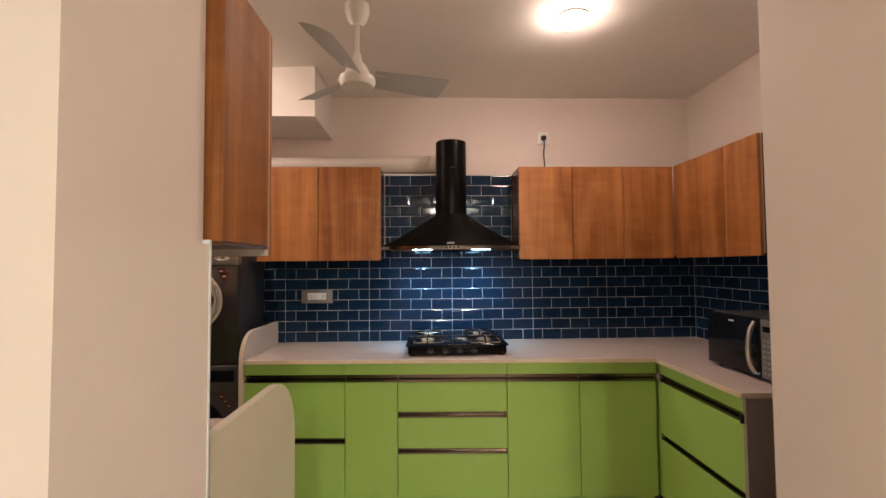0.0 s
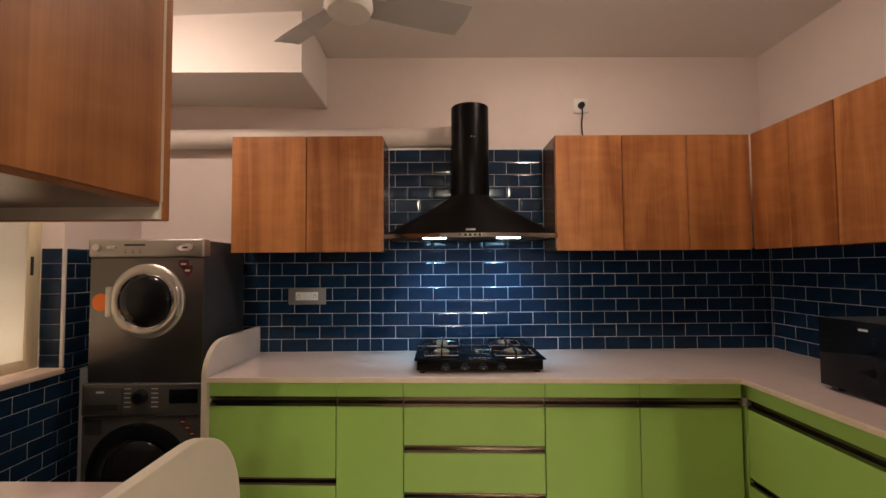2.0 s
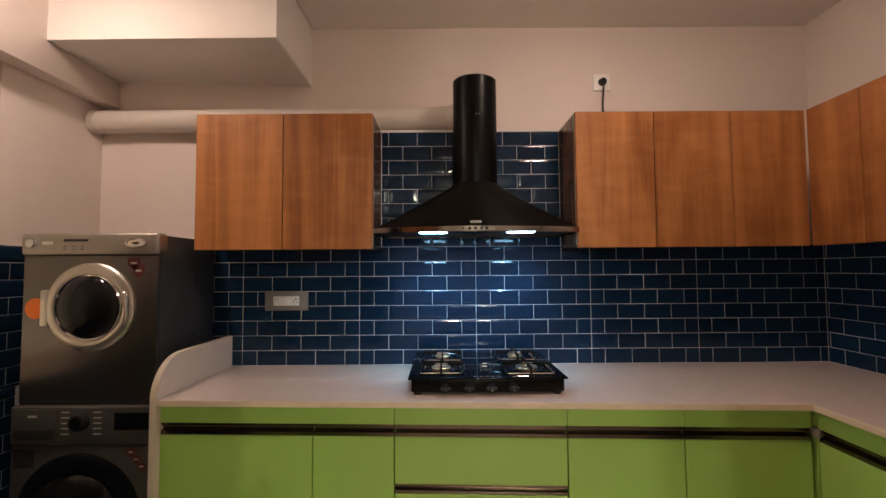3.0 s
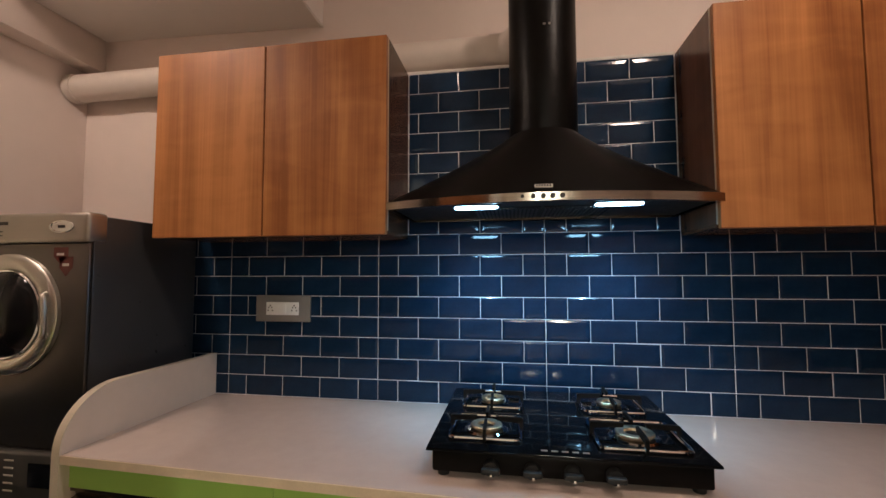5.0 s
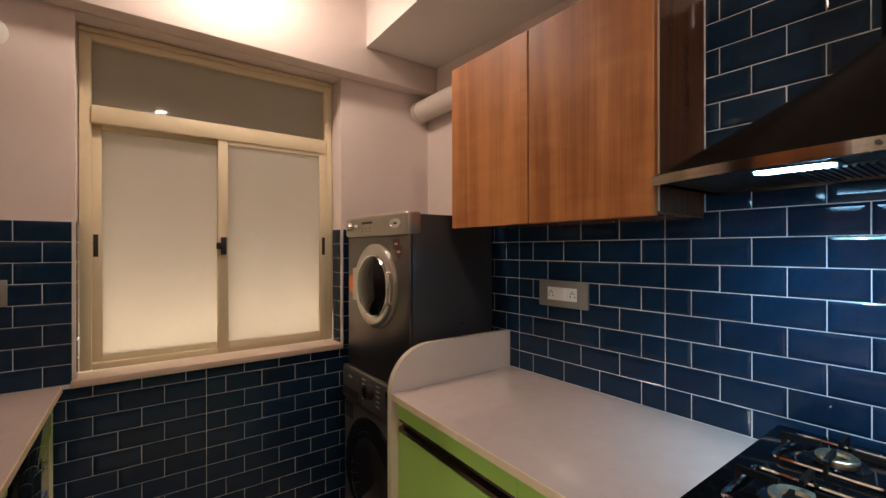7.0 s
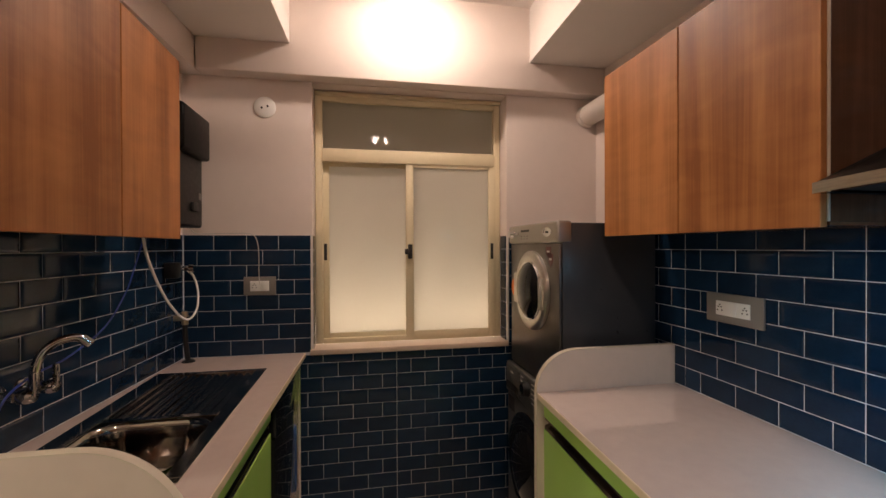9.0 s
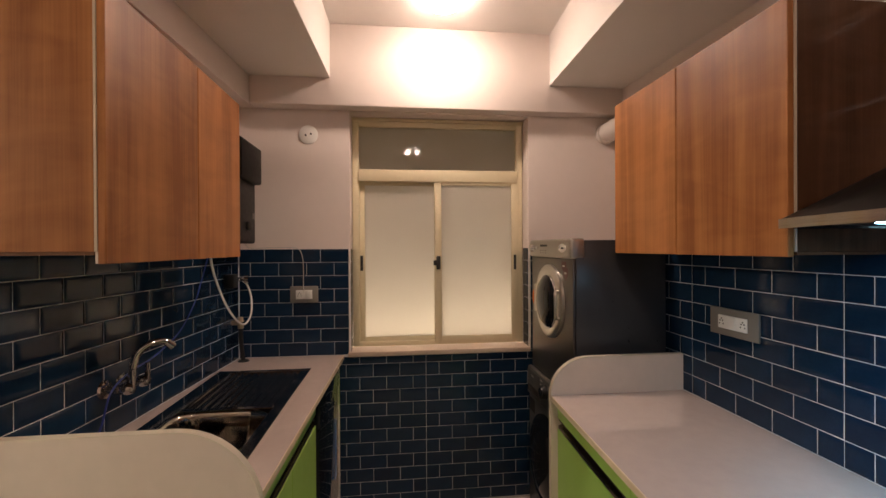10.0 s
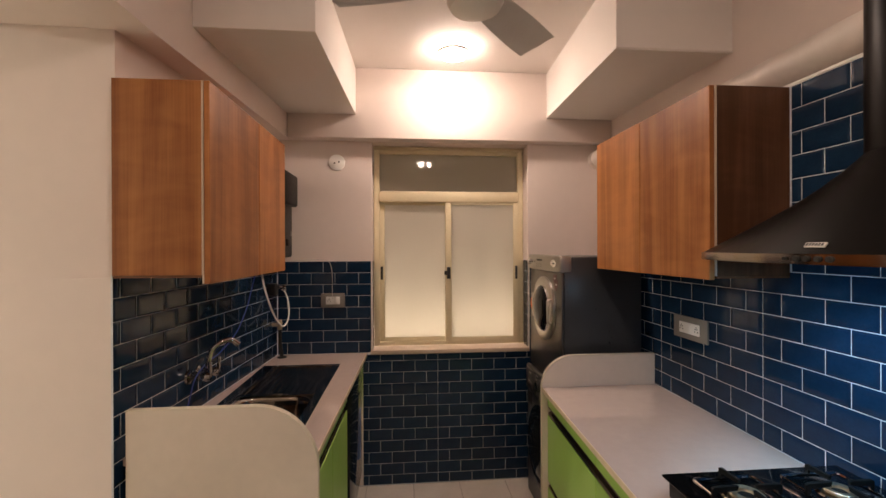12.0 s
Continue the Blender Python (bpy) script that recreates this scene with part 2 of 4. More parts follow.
def tube(bm, pts, r, seg=10, smooth=5):
    """A round tube along a smoothed line through pts."""
    p = [Vector(q) for q in pts]
    line = []
    for i in range(len(p) - 1):
        a, b, c, d = p[max(i - 1, 0)], p[i], p[i + 1], p[min(i + 2, len(p) - 1)]
        for k in range(smooth):
            t = k / smooth
            line.append(0.5 * ((2 * b) + (c - a) * t + (2 * a - 5 * b + 4 * c - d) * t * t + (3 * b - a - 3 * c + d) * t ** 3))
    line.append(p[-1])
    rings, side = [], None
    for i, q in enumerate(line):
        d = (line[min(i + 1, len(line) - 1)] - line[max(i - 1, 0)]).normalized()
        if side is None:
            side = d.orthogonal().normalized()
        side = (side - d * side.dot(d)).normalized()
        up = d.cross(side)
        rings.append([bm.verts.new(q + r * (math.cos(2 * math.pi * k / seg) * side + math.sin(2 * math.pi * k / seg) * up)) for k in range(seg)])
    for a, b in zip(rings, rings[1:]):
        for k in range(seg):
            bm.faces.new((a[k], a[(k + 1) % seg], b[(k + 1) % seg], b[k]))
    bm.faces.new(rings[0][::-1])
    bm.faces.new(rings[-1])


def tubem(pts, r, seg=10, smooth=5):
    bm = bmesh.new()
    tube(bm, pts, r, seg, smooth)
    return bm


def prism(bm, outline, axis, lo, hi):
    """A slab whose outline lies across axis (0, 1 or 2), from lo to hi along it."""
    def at(p, w):
        q = list(p)
        q.insert(axis, w)
        return bm.verts.new(q)
    a, b = [at(p, lo) for p in outline], [at(p, hi) for p in outline]
    n = len(outline)
    bm.faces.new(a)
    bm.faces.new(b[::-1])
    for i in range(n):
        bm.faces.new((a[i], b[i], b[(i + 1) % n], a[(i + 1) % n]))
    bmesh.ops.recalc_face_normals(bm, faces=bm.faces[:])


def prismm(outline, axis, lo, hi, bevel=0.0):
    bm = bmesh.new()
    prism(bm, outline, axis, lo, hi)
    if bevel:
        bmesh.ops.bevel(bm, geom=[e for e in bm.edges], offset=bevel, segments=2, affect="EDGES", profile=0.5)
    return bm


def meshed(name, bm, mat, smooth=True):
    me = bpy.data.meshes.new(name)
    bmesh.ops.recalc_face_normals(bm, faces=bm.faces[:])
    bm.to_mesh(me)
    bm.free()
    me.materials.append(mat)
    if smooth:
        me.shade_smooth()
        me.set_sharp_from_angle(angle=radians(35))
    return me


def thing(name, base, label, category, group="", kind=""):
    e = new(name)
    e.location = base
    e.empty_display_size = 0.05
    return tagged(e, label, category, group, kind)


def part(name, bm, mat, parent, label=""):
    ob = new(name, meshed(name, bm, mat))
    ob.parent = parent
    top = parent
    shift = Vector((0, 0, 0))
    while top:
        shift += top.location
        top = top.parent
    ob.location = -shift
    return tagged(ob, label)


def solid(name, bm, mat, label="", category="", kind="", group=""):
    return tagged(new(name, meshed(name, bm, mat)), label, category, group, kind)


# ---- structure ----
NORTH, WEST, EAST, SOUTH = 4.0, 0.0, 3.80, 1.888       # tiled faces
SOUTHWEST = 1.95
TOP = 2.68


def south(x):
    """The sink wall runs a few degrees out of square."""
    return 1.957 - 0.07 * x


def north_front(x):
    """The long worktop's front edge, a little out of square with the wall."""
    return 3.43 - 0.0424 * (x - 0.78)


def sink_front(x):
    return 2.517 - 0.031 * x


NP, EP = 4.13, 3.868                                   # plaster behind the tiled build-out


COUNTER, TW, TH = 0.867, 0.15, 0.0743
DADO = COUNTER + 8 * TH

wall_north = solid("wall_north", boxm((-0.25, NP, 0), (4.02, NP + 0.15, TOP)), PLASTER, "cream painted kitchen wall with blue tiled splashback", "wall", "structure")
wall_east = solid("wall_east", boxm((EP, 1.38, 0), (EP + 0.15, NP, TOP)), PLASTER, "cream painted kitchen wall with blue tiles", "wall", "structure")
bm = bmesh.new()
WY0, WY1, WZ0, WZ1 = 2.554, 3.590, 0.855, 2.235
for lo, hi in (((-0.25, 1.38, 0), (-0.006, WY0, TOP)), ((-0.25, WY1, 0), (-0.006, NP, TOP)), ((-0.25, WY0, 0), (-0.006, WY1, WZ0)), ((-0.25, WY0, WZ1), (-0.006, WY1, TOP))):
    box(bm, lo, hi)
wall_west = solid("wall_west", bm, PLASTER, "cream painted window wall with blue tiled dado", "wall", "structure")
bm = bmesh.new()
for x, lo, hi in ((1.386, 0, 1.452), (1.371, 1.452, 2.24)):
    prism(bm, [(-0.006, 1.472), (1.386, 1.472), (x, south(x) - 0.006), (-0.006, south(0) - 0.006)], 2, lo, hi)
wall_south = solid("wall_south", bm, PLASTER, "cream painted wall stub beside the kitchen opening", "wall", "structure")
wall_jamb = solid("wall_jamb", boxm((2.62, 1.38, 0), (EP, 1.86, 2.24), 0.004), PLASTER, "cream painted jamb of the kitchen opening", "wall", "structure")
solid("beam_south", prismm([(-0.006, 1.472), (EP, 1.472), (EP, 1.955), (1.386, 1.965), (-0.006, 2.042)], 2, 2.238, TOP), PLASTER, "cream painted beam over the kitchen opening", "beam", "structure")
solid("beam_west", boxm((-0.006, 2.042, 2.238), (0.085, NP, TOP), 0.004), PLASTER, "cream painted beam above the window", "beam", "structure")
for nm, near, far, drop in (("soffit_north", (NP, NP), (3.693, 3.632), (2.386, 2.356)), ("soffit_south", (2.038, 1.979), (2.463, 2.430), (2.384, 2.372))):
    bm = boxm((0.085, 0, 0), (1.138, 1, 1))
    for v in bm.verts:
        e = int(v.co.x > 0.5)
        v.co.y = far[e] if v.co.y > 0.5 else near[e]
        v.co.z = TOP if v.co.z > 0.5 else drop[e]
    bmesh.ops.bevel(bm, geom=bm.edges[:], offset=0.005, segments=2, affect="EDGES", profile=0.5)
    solid(nm, bm, CEILING, "cream painted boxed soffit under the ceiling", "soffit", "structure")
solid("ceiling", boxm((-2.2, -7.2, TOP), (5.6, NP + 0.15, TOP + 0.15)), CEILING, "plain cream painted ceiling", "ceiling", "structure")
floor = solid("floor", boxm((-2.2, -7.2, -0.2), (5.6, NP + 0.15, -0.004)), FLOOR_JOINT, "beige ceramic floor tiles", "floor", "structure")
for nm, lo, hi in (("wall_hall_south", (-2.2, -7.2, 0), (5.6, -7.05, TOP)), ("wall_hall_west", (-2.2, -7.05, 0), (-2.05, 1.38, TOP)), ("wall_hall_east", (5.45, -7.05, 0), (5.6, 1.38, TOP)),
                   ("wall_hall_north_a", (-2.05, 1.38, 0), (-0.25, 1.53, TOP)), ("wall_hall_north_b", (EP + 0.15, 1.38, 0), (5.45, 1.53, TOP))):
    solid(nm, boxm(lo, hi), PLASTER, "plain cream painted hall wall", "wall", "structure")
part("hall_floor", boxm((-2.05, -7.05, -0.004), (5.45, 1.38, 0.0)), FLOOR_TILE, floor)


# ---- window ----
window = tagged(new("window_1"), "cream aluminium sliding window with frosted glass", "window", "", "structure")
FX0, FX1 = -0.175, -0.115
bm = bmesh.new()
ow, tz = 0.038, 1.894
y0, y1, z0, z1 = WY0 + 0.004, WY1 - 0.004, WZ0 + 0.028, WZ1 - 0.004
for lo, hi in (((FX0, y0, z0), (FX1, y0 + ow, z1)), ((FX0, y1 - ow, z0), (FX1, y1, z1)), ((FX0, y0 + ow, z0), (FX1, y1 - ow, z0 + 0.026)), ((FX0, y0 + ow, z1 - 0.045), (FX1, y1 - ow, z1)), ((FX0, y0 + ow, tz - 0.035), (FX1 + 0.012, y1 - ow, tz + 0.035))):
    box(bm, lo, hi, 0.003)
box(bm, (FX1, y0, z1 - 0.02), (FX1 + 0.02, y1, z1), 0.003)
part("window_frame", bm, CREAM, window)
part("pane", boxm((-0.150, y0 + ow, tz + 0.035), (-0.144, y1 - ow, z1 - 0.045)), PANE_TOP, window, "dark frosted top light")
ym = 3.064
for nm, a, b, x in (("sash", y0 + ow - 0.01, ym + 0.022, -0.150), ("sash", ym - 0.022, y1 - ow + 0.01, -0.122)):
    bm = bmesh.new()
    sw = 0.042
    lo_z, hi_z = z0 + 0.012, tz - 0.028
    for lo, hi in (((x - 0.012, a, lo_z), (x + 0.012, a + sw, hi_z)), ((x - 0.012, b - sw, lo_z), (x + 0.012, b, hi_z)), ((x - 0.012, a + sw, lo_z), (x + 0.012, b - sw, lo_z + 0.038)), ((x - 0.012, a + sw, hi_z - 0.026), (x + 0.012, b - sw, hi_z))):
        box(bm, lo, hi, 0.003)
    sash = part(nm, bm, CREAM, window)
    part("pane", boxm((x - 0.003, a + sw, lo_z + 0.038), (x + 0.003, b - sw, hi_z - 0.026)), PANE, sash)
    yy = a + 0.022 if x < -0.14 else b - 0.022
    part("finger_pull", boxm((x + 0.011, yy - 0.008, 1.33), (x + 0.014, yy + 0.008, 1.42), 0.001), DARK_MARK, sash)
bm = boxm((-0.11, ym - 0.012, 1.335), (-0.094, ym + 0.012, 1.415), 0.004)
box(bm, (-0.108, ym - 0.03, 1.36), (-0.090, ym - 0.008, 1.39), 0.004)
part("latch", bm, DARK_MARK, window)
part("window_sill", boxm((-0.115, WY0 - 0.012, WZ0 - 0.002), (0.012, WY1 + 0.004, WZ0 + 0.026), 0.004), SILL, window, "pinkish stone sill")
# Unseen low panel that glows in place of light outside the window.
solid("backdrop", boxm((-0.72, 1.8, -0.2), (-0.70, 4.3, 0.95)), OUT_GLOW, "plain glowing backdrop outside the frosted window", "backdrop", "structure")

# ---- lamps ----
for nm, x, y, mt in (("ceiling_light", 0.395, 3.045, LAMP_GLOW), ("ceiling_light", 2.594, 3.025, EAST_GLOW), ("ceiling_light", 2.05, -1.75, HALL_GLOW), ("ceiling_light", 2.60, -1.30, HALL_GLOW)):
    lamp = thing(nm, (x, y, TOP), "round white surface-mounted ceiling light, switched on", "ceiling light", "ceiling lights")
    part("base_plate", lathem([(0, TOP), (0.070, TOP), (0.070, TOP - 0.006), (0, TOP - 0.006)], Matrix.Translation((x, y, 0))), WHITE_PLASTIC, lamp)
    part("rim", lathem([(0.084, TOP - 0.020), (0.091, TOP - 0.021), (0.091, TOP - 0.036), (0.084, TOP - 0.038), (0.084, TOP - 0.020)], Matrix.Translation((x, y, 0)), 32), WHITE_PLASTIC, lamp, "opaque white rim")
    part("diffuser", lathem([(0, TOP - 0.0065), (0.080, TOP - 0.0065), (0.082, TOP - 0.012), (0.082, TOP - 0.040), (0.074, TOP - 0.048), (0, TOP - 0.052)], Matrix.Translation((x, y, 0)), 32), mt, lamp, "glowing white diffuser")


# ---- worktops and end panels ----
CT0 = COUNTER - 0.022
EX, EY = 3.14, 2.665
bm = bmesh.new()
prism(bm, [(0.79, NORTH - 0.001), (0.79, north_front(0.79)), (EX, north_front(EX)), (EX, EY), (EAST - 0.001, EY), (EAST - 0.001, NORTH - 0.001)], 2, CT0, COUNTER)
worktop = solid("worktop", bm, STONE, "white quartz L-shaped kitchen worktop on green cabinets", "worktop")
part("front_edge", prismm([(0.79, north_front(0.79) - 0.003), (EX, north_front(EX) - 0.003), (EX, north_front(EX)), (0.79, north_front(0.79))], 2, CT0, COUNTER - 0.001), STONE_EDGE, worktop, "bevelled beige worktop edge")
part("side_edge", boxm((EX - 0.003, EY, CT0), (EX, north_front(EX) - 0.003, COUNTER - 0.001)), STONE_EDGE, worktop)
part("end_edge", boxm((EX, EY - 0.003, CT0), (EAST - 0.001, EY, COUNTER - 0.001)), STONE_EDGE, worktop)

SK = (0.265, 1.955, 1.20, 2.388)
bm = bmesh.new()
k0, k1, k2, k3 = SK[0] + 0.008, SK[1] + 0.008, SK[2] - 0.008, SK[3] - 0.008
outer = [(0.002, south(0) + 0.001), (1.352, south(1.352) + 0.001), (1.352, sink_front(1.352)), (0.002, sink_front(0))]
inner = [(k0, k1), (k2, k1), (k2, k3), (k0, k3)]
rows = [[bm.verts.new((*p, z)) for p in ps] for ps, z in ((outer, COUNTER), (inner, COUNTER), (inner, CT0), (outer, CT0))]
for p, q in zip(rows, rows[1:] + rows[:1]):
    for i in range(4):
        bm.faces.new((p[i], p[(i + 1) % 4], q[(i + 1) % 4], q[i]))
sink_top = solid("sink_worktop", bm, STONE, "white quartz worktop with an inset steel sink", "worktop")
part("front_edge", prismm([(0.002, sink_front(0)), (1.352, sink_front(1.352)), (1.352, sink_front(1.352) + 0.003), (0.002, sink_front(0) + 0.003)], 2, CT0, COUNTER - 0.001), STONE_EDGE, sink_top)


def end_panel(name, x0, x1, y_back, y_front, z_top, ry, rz, label):
    """An upright board with a rounded front shoulder."""
    sgn = 1 if y_front > y_back else -1
    arc = [(y_front - sgn * ry + sgn * ry * math.sin(a), z_top - rz + rz * math.cos(a)) for a in [i * math.pi / 24 for i in range(13)]]
    t = thing(name, ((x0 + x1) / 2, (y_back + y_front) / 2, 0), label, "end panel")
    out = [(y_back, 0.0), (y_back, z_top)] + arc + [(y_front, 0.0)]
    part("board", prismm(out, 0, x0, x1), WHITE_BOARD, t)
    rim = [(y_back, z_top)] + arc + [(y_front, 0.0)]
    bm = bmesh.new()
    e = 0.003
    inner = [bm.verts.new((x0, p[0], p[1])) for p in rim]
    inner2 = [bm.verts.new((x1, p[0], p[1])) for p in rim]
    off = []
    for i, p in enumerate(rim):
        a, b = Vector(rim[max(i - 1, 0)]), Vector(rim[min(i + 1, len(rim) - 1)])
        d = (b - a).normalized()
        n = Vector((-d.y, d.x)) * sgn
        off.append((p[0] + n.x * e, p[1] + n.y * e))
    o1 = [bm.verts.new((x0, *p)) for p in off]
    o2 = [bm.verts.new((x1, *p)) for p in off]
    for i in range(len(rim) - 1):
        for a, b in ((o1, o2), (inner, o1), (o2, inner2), (inner2, inner)):
            bm.faces.new((a[i], a[i + 1], b[i + 1], b[i]))
    bm.faces.new((inner[0], o1[0], o2[0], inner2[0]))
    bm.faces.new((inner[-1], o1[-1], o2[-1], inner2[-1]))
    part("edge_band", bm, EDGE, t, "beige edge band")
    return t


end_panel("end_panel", 0.766, 0.789, NORTH - 0.002, 3.428, 1.016, 0.16, 0.15, "white board with rounded shoulder between washer and worktop")
end_panel("end_panel", 1.353, 1.376, south(1.36) + 0.024, 2.479, 1.028, 0.20, 0.21, "white board with rounded shoulder at the sink counter's end")


# ---- base cabinets ----
ZB, Z1, Z0 = CT0 - 0.004, 0.777, 0.733


def front_box(face, a, b, z0, z1, d0, d1, bevel=0.0015):
    """A board on a cabinet front: face gives the axis and sign of the way it looks, d0 to d1 its depth behind the front."""
    axis, at, sgn = face
    lo, hi = sorted((at - sgn * d0, at - sgn * d1))
    if axis == 1:
        return boxm((a, lo, z0), (b, hi, z1), bevel, 1)
    return boxm((lo, a, z0), (hi, b, z1), bevel, 1)


def base_cabinet(face, a, b, depth, splits, label, body_top=0.835):
    axis, at, sgn = face
    base = ((a + b) / 2, at - sgn * depth / 2, 0) if axis == 1 else (at - sgn * depth / 2, (a + b) / 2, 0)
    t = thing("base_cabinet", base, label, "cabinet", "green base cabinets")
    g = 0.0018
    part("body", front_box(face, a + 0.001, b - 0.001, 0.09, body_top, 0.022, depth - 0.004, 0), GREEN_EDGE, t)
    part("plinth", front_box(face, a + 0.001, b - 0.001, 0.0, 0.088, 0.05, 0.066, 0), GREEN, t)
    part("top_rail", front_box(face, a + 0.0005, b - 0.0005, Z1, ZB, 0.0, 0.018), GREEN, t)

    def profile(z_lo, z_hi):
        """A hollow aluminium grip between two fronts."""
        h = z_hi - z_lo
        pr = [(0.004, z_hi), (0.004, z_hi - 0.22 * h), (0.017, z_hi - 0.30 * h), (0.019, z_lo + 0.42 * h), (0.003, z_lo + 0.30 * h), (0.003, z_lo + 0.02 * h), (0.021, z_lo), (0.021, z_hi)]
        bm = bmesh.new()
        if axis == 1:
            prism(bm, [(at - sgn * d, z) for d, z in pr], 0, a + g, b - g)
        else:
            prism(bm, [(at - sgn * d, z) for d, z in pr], 1, a + g, b - g)
        part("handle_profile", bm, PROFILE, t, "brown aluminium grip")
    z_top = Z0
    profile(Z0, Z1)
    for kind, z_lo in splits:
        part(kind, front_box(face, a + g, b - g, z_lo, z_top - 0.001, 0.0, 0.018), GREEN, t)
        if z_lo > 0.1:
            profile(z_lo - 0.034, z_lo - 0.001)
            z_top = z_lo - 0.035
    return t


NF = (1, 3.425, -1)
for x0, x1, splits, text in ((0.79, 1.380, [("drawer_front", 0.418), ("drawer_front", 0.09)], "bright green cabinet with two deep drawers under white worktop"),
                             (1.380, 1.683, [("door", 0.09)], "narrow bright green cabinet with one door under white worktop"),
                             (1.683, 2.311, [("drawer_front", 0.565), ("drawer_front", 0.360), ("drawer_front", 0.09)], "bright green three-drawer cabinet below the gas hob"),
                             (2.311, 2.724, [("door", 0.09)], "bright green cabinet with one plain door under white worktop"),
                             (2.724, 3.162, [("door", 0.09)], "bright green corner cabinet with one plain door")):
    t = base_cabinet(NF, x0, x1, 0.54, splits, text)
    t.rotation_euler = (0, 0, -math.atan(0.0424))
    t.location.y += north_front((x0 + x1) / 2) + 0.024 - 3.425
EF = (0, EX + 0.025, -1)
t = base_cabinet(EF, EY + 0.024, 3.345, EAST - EX - 0.03, [("drawer_front", 0.445), ("drawer_front", 0.09)], "bright green cabinet with two wide drawers beside the fridge")
part("corner_post", boxm((3.1655, 3.346, 0.09), (3.20, 3.42, ZB)), GREEN, t)
part("corner_cap", lathem([(0, 0.745), (0.013, 0.746), (0.016, 0.752), (0.016, 0.774), (0.013, 0.780), (0, 0.781)], Matrix.Translation((3.166, 3.352, 0)), 20), SOCKET_GREY, t, "round grey corner cap")
part("grip_end", boxm((EX + 0.006, EY + 0.016, Z0 + 0.002), (EX + 0.030, EY + 0.0225, Z1 - 0.004), 0.002), RUBBER, t, "black end cap")
part("end_board", boxm((EX + 0.022, EY + 0.004, 0.0), (EAST - 0.002, EY + 0.023, ZB)), END_PANEL, t, "brown-grey side board")
SFACE = (1, 2.465, 1)
for x0, x1 in ((0.985, 1.351), (0.622, 0.985)):
    t = base_cabinet(SFACE, x0, x1, 0.50, [("door", 0.09)], "bright green sink cabinet with one plain door", 0.64)
    t.rotation_euler = (0, 0, -math.atan(0.031))
    t.location.y += sink_front((x0 + x1) / 2) - 0.022 - 2.465

dish = thing("dishwasher", (0.32, 2.2, 0), "dark glossy dishwasher with blue film, under the sink counter", "dishwasher")
part("body", boxm((0.03, 1.95, 0.02), (0.618, 2.4640, 0.835), 0.004), DRYER_SIDE, dish)
part("door", boxm((0.03, 2.4650, 0.10), (0.618, 2.4860, 0.70), 0.004), GLASS_BLACK, dish)
part("control_panel", boxm((0.03, 2.4650, 0.705), (0.618, 2.4920, 0.835), 0.006), GLASS_BLACK, dish)
part("trim", boxm((0.019, 2.45, 0.02), (0.028, 2.4970, 0.835), 0.002), STEEL, dish, "steel side trim")
part("film", boxm((0.10, 2.4865, 0.25), (0.16, 2.4880, 0.55)), BLUE_FILM, dish, "strip of blue film")
part("plinth", boxm((0.03, 2.40, 0.0), (0.618, 2.42, 0.098)), RUBBER, dish)
part("vent", boxm((0.10, 2.4865, 0.62), (0.13, 2.4890, 0.65), 0.001), STEEL, dish)


# ---- wall cabinets ----
CZ0, CZ1 = 1.439, 2.055


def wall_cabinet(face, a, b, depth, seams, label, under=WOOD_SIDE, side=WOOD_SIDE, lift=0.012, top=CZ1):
    axis, at, sgn = face
    base = ((a + b) / 2, at - sgn * depth / 2, CZ0) if axis == 1 else (at - sgn * depth / 2, (a + b) / 2, CZ0)
    t = thing("wall_cabinet", base, label, "cabinet", "wood wall cabinets")
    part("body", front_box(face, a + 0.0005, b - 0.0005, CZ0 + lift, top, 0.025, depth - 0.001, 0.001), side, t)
    # Dark strip fills the gap behind the doors, its shade put into colour.
    part("front_edge", front_box(face, a + 0.008, b - 0.008, CZ0 + lift, top, 0.0215, 0.0245, 0), DARK_MARK, t, "dark strip painted as the shade behind the doors")
    for p, q in ((a + 0.0005, a + 0.0075), (b - 0.0075, b - 0.0005)):
        part("edge_band", front_box(face, p, q, CZ0 + lift, top, 0.0188, 0.0245, 0), EDGE_WOOD, t, "tan edge band")
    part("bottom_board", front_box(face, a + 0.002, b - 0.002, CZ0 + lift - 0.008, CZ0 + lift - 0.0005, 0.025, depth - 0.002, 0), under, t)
    cuts = [a] + seams + [b]
    for p, q in zip(cuts, cuts[1:]):
        part("door", front_box(face, p + (0.0016 if p == a else 0.0024), q - (0.0016 if q == b else 0.0024), CZ0, top, 0.0, 0.018), WOOD, t)
    return t


UN = (1, 3.725, -1)
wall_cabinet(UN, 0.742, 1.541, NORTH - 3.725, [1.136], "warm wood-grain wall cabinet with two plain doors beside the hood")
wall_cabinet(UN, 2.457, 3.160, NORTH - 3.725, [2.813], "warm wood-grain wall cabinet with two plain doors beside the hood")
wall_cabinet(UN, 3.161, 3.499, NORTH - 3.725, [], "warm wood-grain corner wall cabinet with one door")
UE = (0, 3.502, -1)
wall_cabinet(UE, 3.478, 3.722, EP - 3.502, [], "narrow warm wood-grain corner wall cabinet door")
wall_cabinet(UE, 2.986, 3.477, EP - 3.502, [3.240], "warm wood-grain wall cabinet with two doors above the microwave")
US = (1, 2.157, 1)
sink_cabinet = wall_cabinet(US, 0.560, 1.408, 2.157 - 1.866, [0.945], "warm wood-grain wall cabinet with two doors over the sink", side=WOOD, lift=0.028, top=CZ1 + 0.024)
